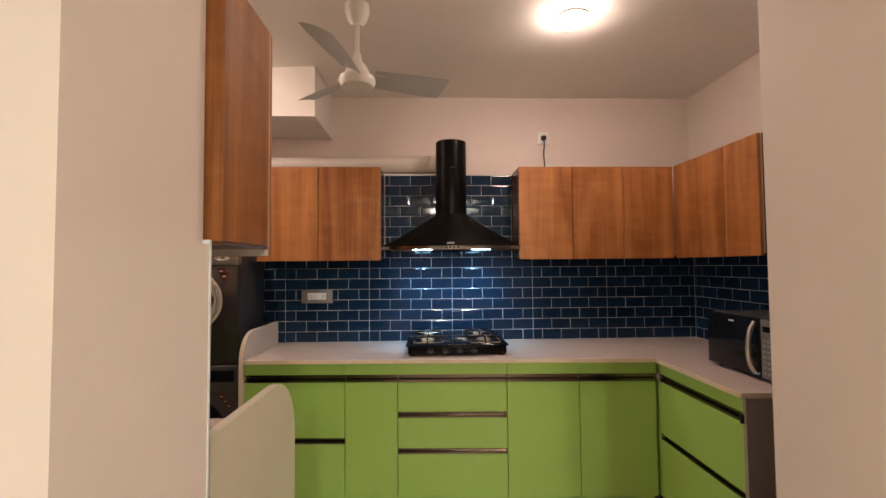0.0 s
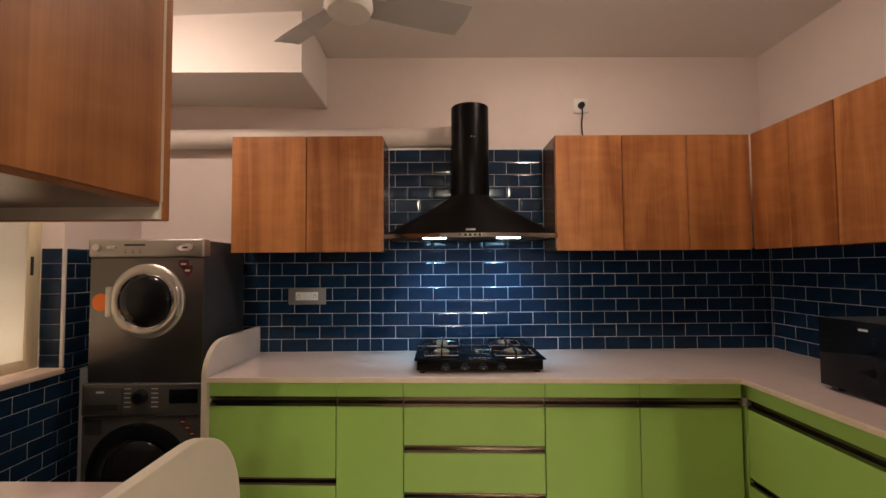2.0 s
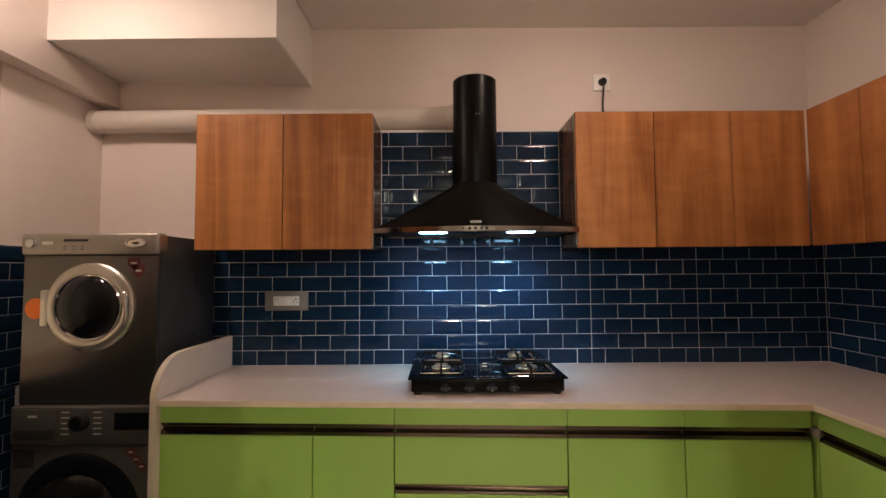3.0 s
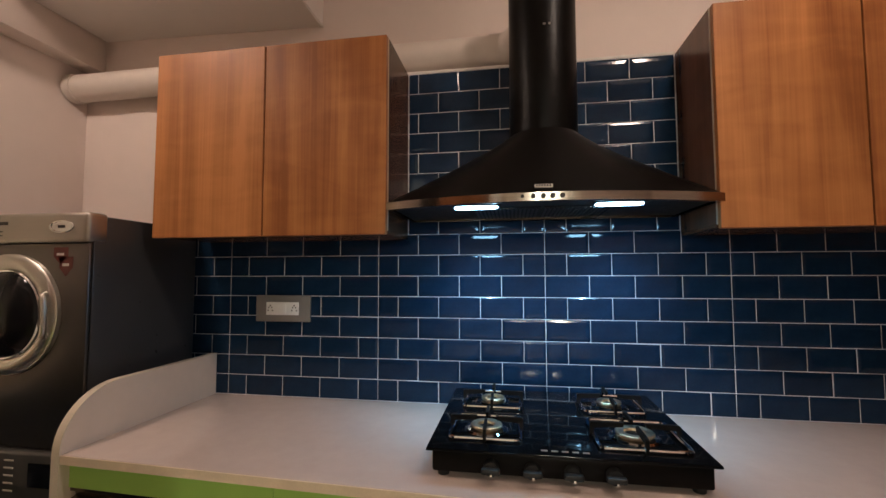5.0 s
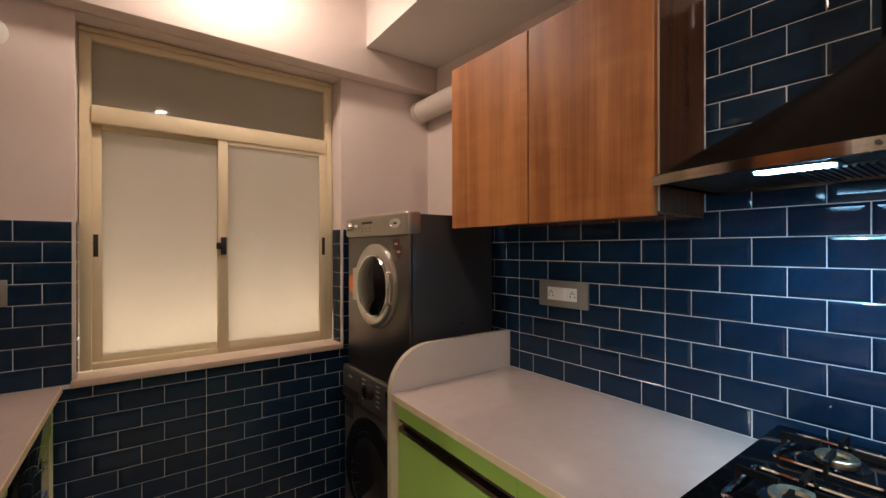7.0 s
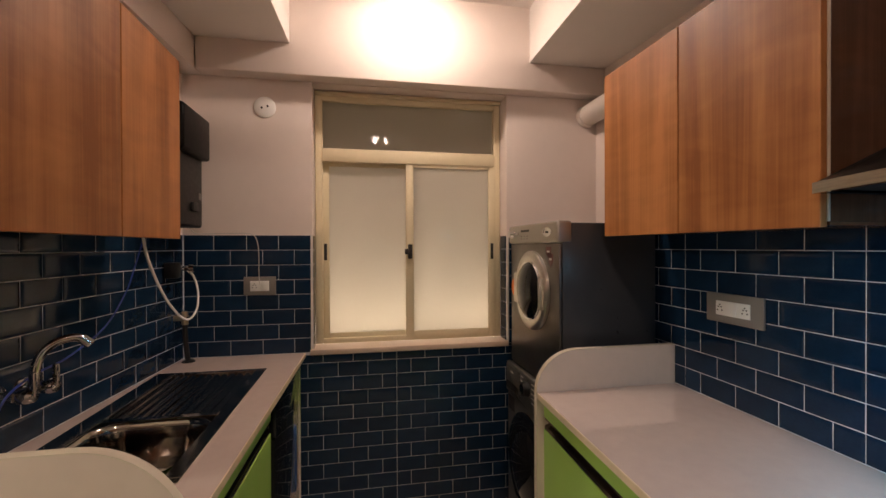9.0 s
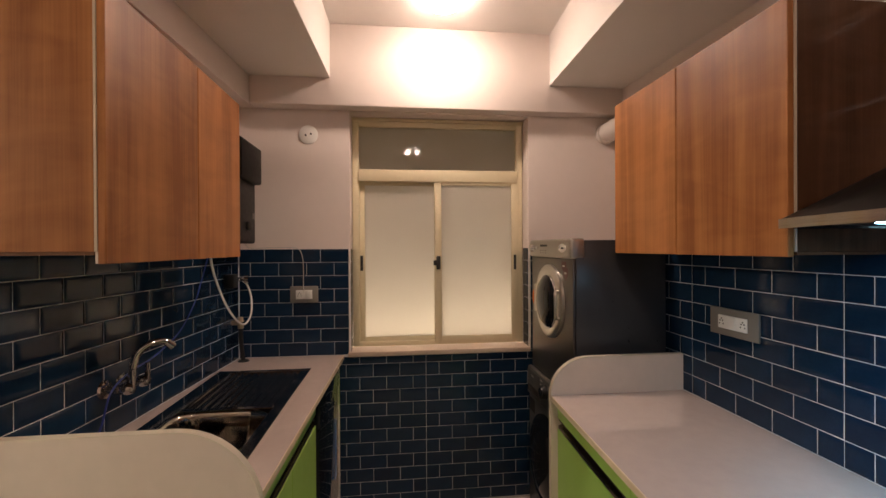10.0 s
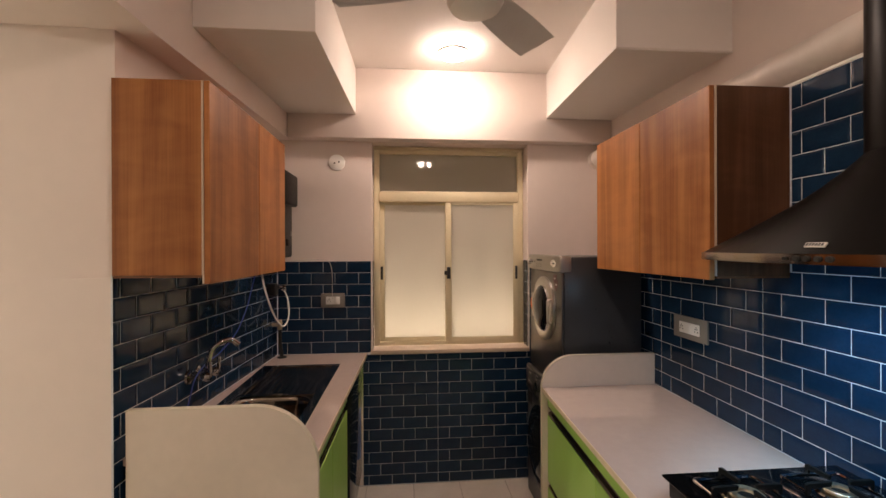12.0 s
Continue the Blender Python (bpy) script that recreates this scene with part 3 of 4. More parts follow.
for a, b in ((0.563, 0.942), (0.948, 1.405)):
    part("door_back", front_box(US, a, b, CZ0 + 0.001, CZ0 + 0.0275, 0.0182, 0.0235, 0), WHITE_BOARD, sink_cabinet, "pale inner face of the door")
sink_cabinet.location.z -= 0.007

# ---- hood ----
HX, HR = 2.003, 0.452
hood = thing("cooker_hood", (HX, 3.8, 1.48), "black pyramid cooker hood with steel rim, lamps on, above the hob", "cooker hood")
HZ = 1.505


def hood_front(x):
    u = (x - HX) / HR
    return 3.600 + 0.09 * u * u


n = 28
xs = [HX - HR + 2 * HR * i / n for i in range(n + 1)]
outline = [(x, hood_front(x)) for x in xs] + [(HX + HR, NORTH - 0.002), (HX - HR, NORTH - 0.002)]
# sloping shell from the curved rim up to the round flue
bm = bmesh.new()
cx, cy, cr = HX + 0.011, 3.866, 0.105
levels = 12
rings = []
for k in range(levels + 1):
    w = k / levels
    z = HZ + 0.022 + 0.222 * (0.9 * w + 0.1 * w * w)
    f = 1 - w
    ring = []
    for i in range(n + 1):
        x = xs[i]
        a = math.pi + math.pi * i / n
        tx, ty = cx + cr * math.cos(a), cy + cr * math.sin(a)
        ring.append(bm.verts.new((tx + (x - tx) * f, ty + (hood_front(x) + 0.006 - ty) * f, z)))
    for bx, tx in ((HX + HR, cx + cr), (HX - HR, cx - cr)):
        ring.append(bm.verts.new((tx + (bx - tx) * f, NORTH - 0.003, z)))
    rings.append(ring)
for p, q in zip(rings, rings[1:]):
    for i in range(len(p)):
        j = (i + 1) % len(p)
        bm.faces.new((p[i], p[j], q[j], q[i]))
bm.faces.new(rings[-1])
part("shell", bm, BLACK, hood)
part("flue", lathem([(0, 1.72), (cr, 1.72), (cr, 2.252), (cr - 0.004, 2.252), (cr - 0.004, 2.21), (0, 2.21)], Matrix.Translation((cx, cy, 0)), 48), BLACK, hood, "black round flue")
bm = bmesh.new()
for lo, hi in (((cx - 0.004, cy - cr - 0.0008, 2.06), (cx + 0.004, cy - cr + 0.002, 2.066)), ((cx + 0.012, cy - cr - 0.0008, 2.06), (cx + 0.018, cy - cr + 0.002, 2.066))):
    box(bm, lo, hi)
part("flue_mark", bm, SOCKET_GREY, hood)
bm = bmesh.new()
top = [bm.verts.new((x, y, HZ + 0.022)) for x, y in outline]
low = [bm.verts.new((x, y, HZ)) for x, y in outline]
inn = [bm.verts.new((HX + (x - HX) * 0.97, y + (0.014 if i <= n else 0), HZ)) for i, (x, y) in enumerate(outline)]
for i in range(len(top)):
    j = (i + 1) % len(top)
    bm.faces.new((top[i], low[i], low[j], top[j]))
    bm.faces.new((low[i], inn[i], inn[j], low[j]))
bm.faces.new(top)
part("rim", bm, RIM_STEEL, hood, "brushed steel rim")
bm = bmesh.new()
prism(bm, [(HX + (x - HX) * 0.969, y + (0.0145 if i <= n else 0)) for i, (x, y) in enumerate(outline)], 2, HZ + 0.007, HZ + 0.014)
part("underside", bm, RUBBER, hood)
for x0 in (HX - 0.20, HX + 0.005):
    filt = part("filter", boxm((x0 - 0.004, 3.74, HZ + 0.0040), (x0 + 0.192, 3.95, HZ + 0.0068)), RUBBER, hood, "ribbed grease filter")
    for i in range(16):
        part("slat", boxm((x0 + 0.012 * i, 3.745, HZ + 0.0005), (x0 + 0.012 * i + 0.006, 3.945, HZ + 0.0039)), FILTER, filt)
for x in (1.812, 2.200):
    lamp = part("lamp_bezel", boxm((x - 0.070, 3.680, HZ + 0.0035), (x + 0.070, 3.735, HZ + 0.0068), 0.0012), RUBBER, hood)
    part("lamp", prismm([(x - 0.056, 3.686), (x + 0.056, 3.686), (x + 0.062, 3.707), (x + 0.052, 3.727), (x - 0.052, 3.727), (x - 0.062, 3.707)], 2, HZ + 0.0005, HZ + 0.0034), HOOD_GLOW, lamp, "glowing cool white lamp")
    beam = bpy.data.lights.new("hood_beam", "SPOT")
    beam.energy, beam.color, beam.spot_size, beam.spot_blend, beam.shadow_soft_size = HOOD_BEAM, COOL, radians(98), 1.0, 0.012
    beam_ob = new("hood_beam", beam)
    beam_ob.matrix_basis = pose(x, 3.708, HZ - 0.002, 26, 0, 0)
for i, x in enumerate((-0.058, -0.030, -0.006, 0.018, 0.042)):
    y = hood_front(HX + x)
    r = 0.0045 if i == 0 else 0.0072
    part("button", rodm((HX + x - 0.005, y + 0.002, HZ + 0.012), (HX + x - 0.005, y - 0.005, HZ + 0.012), r, r * 0.85, 16), DARK_MARK, hood)
bm = boxm((-0.023, -0.003, -0.006), (0.023, 0.001, 0.006), 0.001)
bmesh.ops.transform(bm, matrix=pose(HX - 0.008, 3.618, HZ + 0.040, -38, 0, 0), verts=bm.verts[:])
badge = part("badge", bm, PALE, hood, "small pale maker's plate")
for i in range(6):
    bm = boxm((-0.020 + 0.0068 * i, -0.0036, -0.0035), (-0.0155 + 0.0068 * i, -0.0031, 0.0035))
    bmesh.ops.transform(bm, matrix=pose(HX - 0.008, 3.618, HZ + 0.040, -38, 0, 0), verts=bm.verts[:])
    part("print_bar", bm, DARK_MARK, badge)

# duct from the flue to the outer wall
duct = thing("exhaust_duct", (0.9, 4.07, 2.07), "cream plastic exhaust pipe along the wall to the hood", "pipe")
part("pipe", rodm((-0.004, 4.066, 2.142), (1.84, 4.068, 2.152), 0.058, None, 32), PIPE_WHITE, duct)
part("sleeve", tubem([(1.835, 4.068, 2.152), (1.90, 4.060, 2.151), (1.95, 4.00, 2.151), (1.97, 3.93, 2.151)], 0.062, 24, 4), PIPE_WHITE, duct, "crimped foil sleeve")
part("collar", rodm((0.0, 4.066, 2.142), (0.035, 4.066, 2.1422), 0.0625, None, 32), PIPE_WHITE, duct)

# ---- hob ----
hob = thing("gas_hob", (2.01, 3.7, COUNTER), "black glass four-burner gas hob on the worktop", "hob")
HX0, HX1, HY0, HY1 = 1.718, 2.326, 3.452, 3.965
GZ = 0.927
part("body", boxm((HX0 + 0.012, HY0 + 0.012, COUNTER + 0.012), (HX1 - 0.012, HY1 - 0.012, GZ - 0.001), 0.006), BLACK, hob)
bm = boxm((HX0, HY0, GZ), (HX1, HY1, GZ + 0.007), 0.003)
part("glass_top", bm, HOB_GLASS, hob, "polished black glass top")
for x in (HX0 + 0.035, HX1 - 0.035):
    for y in (HY0 + 0.035, HY1 - 0.035):
        part("foot", rodm((x, y, COUNTER), (x, y, COUNTER + 0.014), 0.013, 0.015, 16), RUBBER, hob)
BURN = ((1.845, 3.590, 0.039), (2.193, 3.590, 0.044), (1.850, 3.830, 0.034), (2.186, 3.836, 0.034))
for bx, by, r in BURN:
    top = GZ + 0.007
    part("drip_tray", lathem([(0, top + 0.0005), (r + 0.016, top + 0.0005), (r + 0.011, top + 0.004), (r - 0.008, top + 0.002), (0, top + 0.002)], Matrix.Translation((bx, by, 0)), 32), DARK_STEEL, hob)
    part("burner", lathem([(0, top + 0.002), (r * 0.80, top + 0.002), (r * 0.84, top + 0.006), (r, top + 0.008), (r, top + 0.012), (r * 0.95, top + 0.0140), (r * 0.56, top + 0.0130), (r * 0.50, top + 0.005), (0, top + 0.005)], Matrix.Translation((bx, by, 0)), 36), BRASS, hob, "brass burner")
    # Black disc gives the burner's open centre its shade as colour.
    part("burner_hole_shade", lathem([(0, top + 0.0060), (r * 0.50, top + 0.0060), (r * 0.50, top + 0.0068), (0, top + 0.0068)], Matrix.Translation((bx, by, 0)), 24), IRON, hob)
    s = 0.082 if r < 0.042 else 0.094
    zz = top + 0.006
    ring = [(bx - s, by - s, zz), (bx + s, by - s, zz), (bx + s, by + s, zz), (bx - s, by + s, zz)]
    bm = bmesh.new()
    for i in range(4):
        a, b = Vector(ring[i]), Vector(ring[(i + 1) % 4])
        d = (b - a).normalized() * 0.012
        c = Vector(ring[(i + 2) % 4])
        tube(bm, [a + d, (a + b) / 2, b - d, b + (c - b).normalized() * 0.012], 0.0048, 8, 4)
    support = part("pan_support", bm, CHROME, hob, "bent steel pan support with iron arms")
    for k in range(4):
        m = Matrix.Translation((bx, by, 0)) @ Matrix.Rotation(k * math.pi / 2, 4, "Z")
        pts = [(0.026, top + 0.022), (0.023, top + 0.033), (s + 0.004, top + 0.032), (s + 0.008, top + 0.029), (s + 0.008, top + 0.001), (s, top + 0.001), (s - 0.003, top + 0.019)]
        q = prismm(pts, 1, -0.0036, 0.0036)
        bmesh.ops.transform(q, matrix=m, verts=q.verts[:])
        part("arm", q, IRON, support)
for x in (1.862, 1.950, 2.034, 2.118):
    y = HY0 + 0.012
    knob = part("knob", rodm((x, y, 0.898), (x, y - 0.018, 0.898), 0.017, 0.015, 24), RUBBER, hob, "black control knob")
    part("grip", boxm((x - 0.020, y - 0.034, 0.892), (x + 0.020, y - 0.017, 0.905), 0.004), RUBBER, knob)
    part("mark", boxm((x - 0.0015, y - 0.0355, 0.890), (x + 0.0035, y - 0.033, 0.896), 0.0008), CHROME, knob)
bm = bmesh.new()
for i in range(5):
    box(bm, (1.970 + i * 0.022, HY0 + 0.020, GZ + 0.0071), (1.984 + i * 0.022, HY0 + 0.028, GZ + 0.0076))
part("lettering", bm, SOCKET_GREY, hob, "worn grey lettering")

# ---- washer and dryer ----
DX0, DX1, DF, DB = 0.148, 0.697, 3.560, 3.985
dryer = thing("tumble_dryer", (0.4, 3.77, 0.83), "silver-grey front-loading tumble dryer stacked on the washing machine", "dryer")
part("body", boxm((DX0, DF + 0.012, 0.818), (DX1, DB, 1.495), 0.006), DRYER_SIDE, dryer, "dark grey sheet metal body")
part("front", boxm((DX0, DF, 0.818), (DX1 - 0.002, DF + 0.0115, 1.412), 0.004), DRYER_GREY, dryer, "silver-grey front panel")
part("control_panel", boxm((DX0 - 0.004, DF - 0.012, 1.414), (DX1 + 0.003, DF + 0.055, 1.503), 0.012, 3), DRYER_PANEL, dryer)
part("panel_print", boxm((DX0 + 0.17, DF - 0.0128, 1.468), (DX0 + 0.27, DF - 0.0118, 1.478)), DARK_MARK, dryer)
part("knob", rodm((DX0 + 0.045, DF - 0.012, 1.462), (DX0 + 0.045, DF - 0.028, 1.462), 0.022, 0.017, 28), CHROME, dryer)
part("handle", boxm((DX0 + 0.085, DF - 0.016, 1.455), (DX0 + 0.135, DF - 0.0115, 1.470), 0.002), CHROME, dryer)
m = Matrix.Translation((DX1 - 0.085, DF - 0.012, 1.460)) @ Matrix.Diagonal((1.6, 1, 0.7, 1)) @ Matrix.Rotation(radians(90), 4, "X")
badge = part("badge", lathem([(0, 0), (0.027, 0), (0.027, 0.003), (0.025, 0.004), (0.022, 0.003), (0.021, 0.0015), (0, 0.0015)], m), CHROME, dryer, "oval chrome badge")
part("print_bar", boxm((DX1 - 0.098, DF - 0.0145, 1.456), (DX1 - 0.074, DF - 0.0134, 1.464)), DARK_MARK, badge)
for i in range(6):
    part("print_bar", boxm((DX0 + 0.17 + (i % 3) * 0.035, DF - 0.0128, 1.435 + 0.012 * (i // 3)), (DX0 + 0.182 + (i % 3) * 0.035, DF - 0.0118, 1.438 + 0.012 * (i // 3))), DARK_MARK, dryer)
DC = (0.432, 1.203)


def porthole(parent, cx, cz, y, r_out, r_in, ring_mat, name="door_ring", proud=0.0):
    m = Matrix.Translation((cx, y - proud, cz)) @ Matrix.Rotation(radians(90), 4, "X")
    w = r_out - r_in
    ring = part(name, lathem([(r_out, -proud), (r_out, 0.006), (r_out - 0.12 * w, 0.012), (r_out - 0.5 * w, 0.017), (r_in + 0.2 * w, 0.016), (r_in, 0.010), (r_in, 0.0)], m, 64), ring_mat, parent)
    if ring_mat is RING:
        part("lip", lathem([(r_in + 0.004, 0.0155), (r_in + 0.001, 0.020), (r_in - 0.005, 0.017), (r_in - 0.006, 0.012), (r_in, 0.010)], m, 64), CHROME, ring, "polished inner lip")
    part("door_glass", lathem([(r_in, 0.010), (r_in * 0.96, 0.020), (r_in * 0.80, 0.034), (r_in * 0.5, 0.045), (r_in * 0.2, 0.050), (0, 0.051)], m, 48), DOOR_GLASS, ring, "dark bulging glass")
    return ring


ring = porthole(dryer, DC[0], DC[1], DF, 0.178, 0.129, RING, proud=0.006)
ring["label"] = "silver round door ring"
part("door_handle", tubem([(DC[0] + 0.150, DF - 0.015, DC[1] - 0.062), (DC[0] + 0.157, DF - 0.033, DC[1] - 0.060), (DC[0] + 0.163, DF - 0.038, DC[1] - 0.045), (DC[0] + 0.165, DF - 0.039, DC[1]), (DC[0] + 0.160, DF - 0.038, DC[1] + 0.045), (DC[0] + 0.152, DF - 0.033, DC[1] + 0.058), (DC[0] + 0.146, DF - 0.015, DC[1] + 0.060)], 0.0075, 10, 4), RING, ring)
part("hinge", boxm((DC[0] - 0.196, DF - 0.020, DC[1] - 0.075), (DC[0] - 0.160, DF - 0.001, DC[1] + 0.070), 0.006), RING, dryer)
m = Matrix.Translation((DC[0] - 0.226, DF - 0.003, DC[1] - 0.005)) @ Matrix.Rotation(radians(90), 4, "X")
part("tag", lathem([(0, 0), (0.042, 0), (0.042, 0.002), (0, 0.002)], m, 32), ORANGE, dryer, "round orange tag")


def shield(parent, x, z, y, w, h):
    out = [(x - w / 2, z + h / 2), (x + w / 2, z + h / 2), (x + w / 2, z - h * 0.05), (x, z - h / 2), (x - w / 2, z - h * 0.05)]
    st = part("sticker", prismm(out, 1, y - 0.0008, y), RED, parent, "dark red shield sticker")
    part("print_bar", boxm((x - w * 0.28, y - 0.0014, z + h * 0.02), (x + w * 0.22, y - 0.0009, z + h * 0.16)), PALE, st)


shield(dryer, 0.598, 1.375, DF, 0.050, 0.050)
shield(dryer, 0.618, 1.343, DF, 0.046, 0.058)

WF = 3.543
washer = thing("washing_machine", (0.42, 3.75, 0), "dark silver front-loading washing machine under the dryer", "washing machine")
part("body", boxm((0.14, WF + 0.02, 0.015), (0.722, DB, 0.816), 0.008), DRYER_SIDE, washer)
part("front", boxm((0.14, WF, 0.015), (0.722, WF + 0.0195, 0.660), 0.006), WASHER_GREY, washer)
part("control_panel", boxm((0.14, WF - 0.008, 0.662), (0.722, WF + 0.0195, 0.815), 0.010, 3), WASHER_GREY, washer)
drawer = part("detergent_drawer", boxm((0.150, WF - 0.012, 0.670), (0.335, WF - 0.0075, 0.802), 0.004), WASHER_GREY, washer)
part("pull", boxm((0.165, WF - 0.0145, 0.690), (0.318, WF - 0.0115, 0.722), 0.004), DARK_MARK, drawer)
part("print_bar", boxm((0.215, WF - 0.0126, 0.772), (0.252, WF - 0.0119, 0.781)), PALE, drawer)
knob = part("knob", rodm((0.422, WF - 0.008, 0.755), (0.422, WF - 0.034, 0.755), 0.036, 0.031, 32), RUBBER, washer)
part("knob_cap", rodm((0.422, WF - 0.034, 0.755), (0.422, WF - 0.037, 0.755), 0.022, 0.021, 32), GLASS_BLACK, knob)
part("display", boxm((0.555, WF - 0.0095, 0.722), (0.690, WF - 0.0075, 0.788), 0.002), GLASS_BLACK, washer, "dark display window")
for i in range(5):
    for x in (0.345, 0.472):
        part("print_bar", boxm((x, WF - 0.0092, 0.705 + i * 0.021), (x + 0.032, WF - 0.008, 0.709 + i * 0.021)), PALE, washer)
ring = porthole(washer, 0.415, 0.385, WF, 0.245, 0.165, GLASS_BLACK)
ring["label"] = "glossy black round door"
for i in range(3):
    shield(washer, 0.618 + 0.022 * i, 0.630 - 0.028 * i, WF, 0.034, 0.034)
part("energy_label", boxm((0.155, WF - 0.001, 0.575), (0.235, WF, 0.645)), DARK_MARK, washer)
for x in (0.18, 0.675):
    for y in (WF + 0.05, DB - 0.05):
        part("foot", rodm((x, y, 0), (x, y, 0.02), 0.02, 0.02, 16), RUBBER, washer)

# ---- microwave and fridge ----
MX, MY0, MY1, MZ0, MZ1 = 3.350, 2.725, 3.185, 0.885, 1.148
mw = thing("microwave", (3.55, 2.95, COUNTER), "black and silver microwave oven on the worktop", "microwave")
part("body", boxm((MX + 0.02, MY0, MZ0), (3.74, MY1, MZ1), 0.006), DRYER_SIDE, mw)
door = part("door", boxm((MX, MY0 + 0.094, MZ0), (MX + 0.019, MY1, MZ1), 0.004), GLASS_BLACK, mw, "black glass door")
part("door_handle", tubem([(MX - 0.002, MY0 + 0.123, MZ0 + 0.018), (MX - 0.030, MY0 + 0.118, MZ0 + 0.06), (MX - 0.040, MY0 + 0.116, (MZ0 + MZ1) / 2), (MX - 0.030, MY0 + 0.118, MZ1 - 0.06), (MX - 0.002, MY0 + 0.123, MZ1 - 0.018)], 0.012, 12), STEEL, door, "curved silver handle")
part("print_bar", boxm((MX - 0.0008, MY1 - 0.20, MZ1 - 0.032), (MX, MY1 - 0.165, MZ1 - 0.024)), PALE, door)
panel = part("control_panel", boxm((MX, MY0, MZ0), (MX + 0.019, MY0 + 0.092, MZ1), 0.004), KEYPAD, mw, "dark silver keypad panel")
part("display", boxm((MX - 0.001, MY0 + 0.014, MZ1 - 0.055), (MX, MY0 + 0.078, MZ1 - 0.030)), GLASS_BLACK, panel)
for r in range(7):
    for c in range(3):
        part("key", boxm((MX - 0.0025, MY0 + 0.012 + 0.025 * c, MZ0 + 0.020 + 0.024 * r), (MX - 0.0002, MY0 + 0.029 + 0.025 * c, MZ0 + 0.031 + 0.024 * r), 0.0008, 1), KEY_GREY if (r + c) % 4 else SOCKET_GREY, panel)
for x in (MX + 0.05, 3.66):
    for y in (MY0 + 0.04, MY1 - 0.04):
        part("foot", rodm((x, y, COUNTER), (x, y, MZ0 + 0.002), 0.013, 0.013, 12), RUBBER, mw)

fridge = thing("refrigerator", (3.4, 2.2, 0), "midnight blue two-door refrigerator beside the counter", "refrigerator")
part("body", boxm((3.195, 1.945, 0.03), (3.79, 2.455, 1.605), 0.01), DRYER_SIDE, fridge)
fd = part("freezer_door", boxm((3.135, 1.945, 1.105), (3.194, 2.455, 1.605), 0.012, 3), FRIDGE, fridge, "glossy midnight blue door")
ld = part("fridge_door", boxm((3.135, 1.945, 0.06), (3.194, 2.455, 1.095), 0.012, 3), FRIDGE, fridge, "glossy midnight blue door")
part("handle", boxm((3.122, 2.36, 1.075), (3.14, 2.45, 1.093), 0.004), RUBBER, ld)
for x in (3.2, 3.68):
    for y in (1.98, 2.42):
        part("foot", rodm((x, y, 0), (x, y, 0.04), 0.02, 0.02, 12), RUBBER, fridge)

# ---- fan ----
FXc, FYc = 1.515, 2.985
fan = thing("ceiling_fan", (FXc, FYc, TOP), "cream three-blade ceiling fan at rest", "ceiling fan")
T = Matrix.Translation((FXc, FYc, 0))
part("canopy", lathem([(0, TOP), (0.058, TOP), (0.060, TOP - 0.03), (0.047, TOP - 0.075), (0.022, TOP - 0.10), (0, TOP - 0.10)], T), FAN_WHITE, fan)
part("rod", rodm((FXc, FYc, 2.42), (FXc, FYc, TOP - 0.09), 0.010, None, 16), FAN_WHITE, fan)
part("motor", lathem([(0, 2.44), (0.018, 2.44), (0.024, 2.40), (0.044, 2.378), (0.058, 2.350), (0.062, 2.328), (0.086, 2.318), (0.088, 2.296), (0.076, 2.274), (0.04, 2.262), (0, 2.260)], T), FAN_WHITE, fan)
for k in range(3):
    a = radians(19.5 + 120 * k)
    bm = bmesh.new()
    cols = []
    N = 12
    for i in range(N + 1):
        u = i / N
        r = 0.080 + 0.375 * u
        w = 0.046 + 0.020 * math.sin(math.pi * min(1, u * 1.1) * 0.55)
        skew = -0.012 * u
        row = []
        for j in range(5):
            v = -1 + j / 2
            rr = r - (0.022 * (v > 0) * v * u ** 6)
            row.append((rr, v * w + skew, 2.330 - 0.024 * v - 0.006 * (v * v)))
        cols.append([bm.verts.new(p) for p in row])
    for p, q in zip(cols, cols[1:]):
        for j in range(4):
            bm.faces.new((p[j], p[j + 1], q[j + 1], q[j]))
    geo = bmesh.ops.solidify(bm, geom=bm.faces[:], thickness=0.003)
    bmesh.ops.transform(bm, matrix=T @ Matrix.Rotation(a, 4, "Z"), verts=bm.verts[:])
    blade = part("blade", bm, FAN_BLADE, fan)
    bm = boxm((0.075, -0.022, 2.336), (0.135, 0.022, 2.342), 0.002)
    bmesh.ops.transform(bm, matrix=T @ Matrix.Rotation(a, 4, "Z"), verts=bm.verts[:])
    part("blade_bracket", bm, FAN_WHITE, blade)


# ---- sockets ----
def on_wall(m, lo, hi, bevel=0.0):
    bm = boxm(lo, hi, bevel)
    bmesh.ops.transform(bm, matrix=m, verts=bm.verts[:])
    return bm


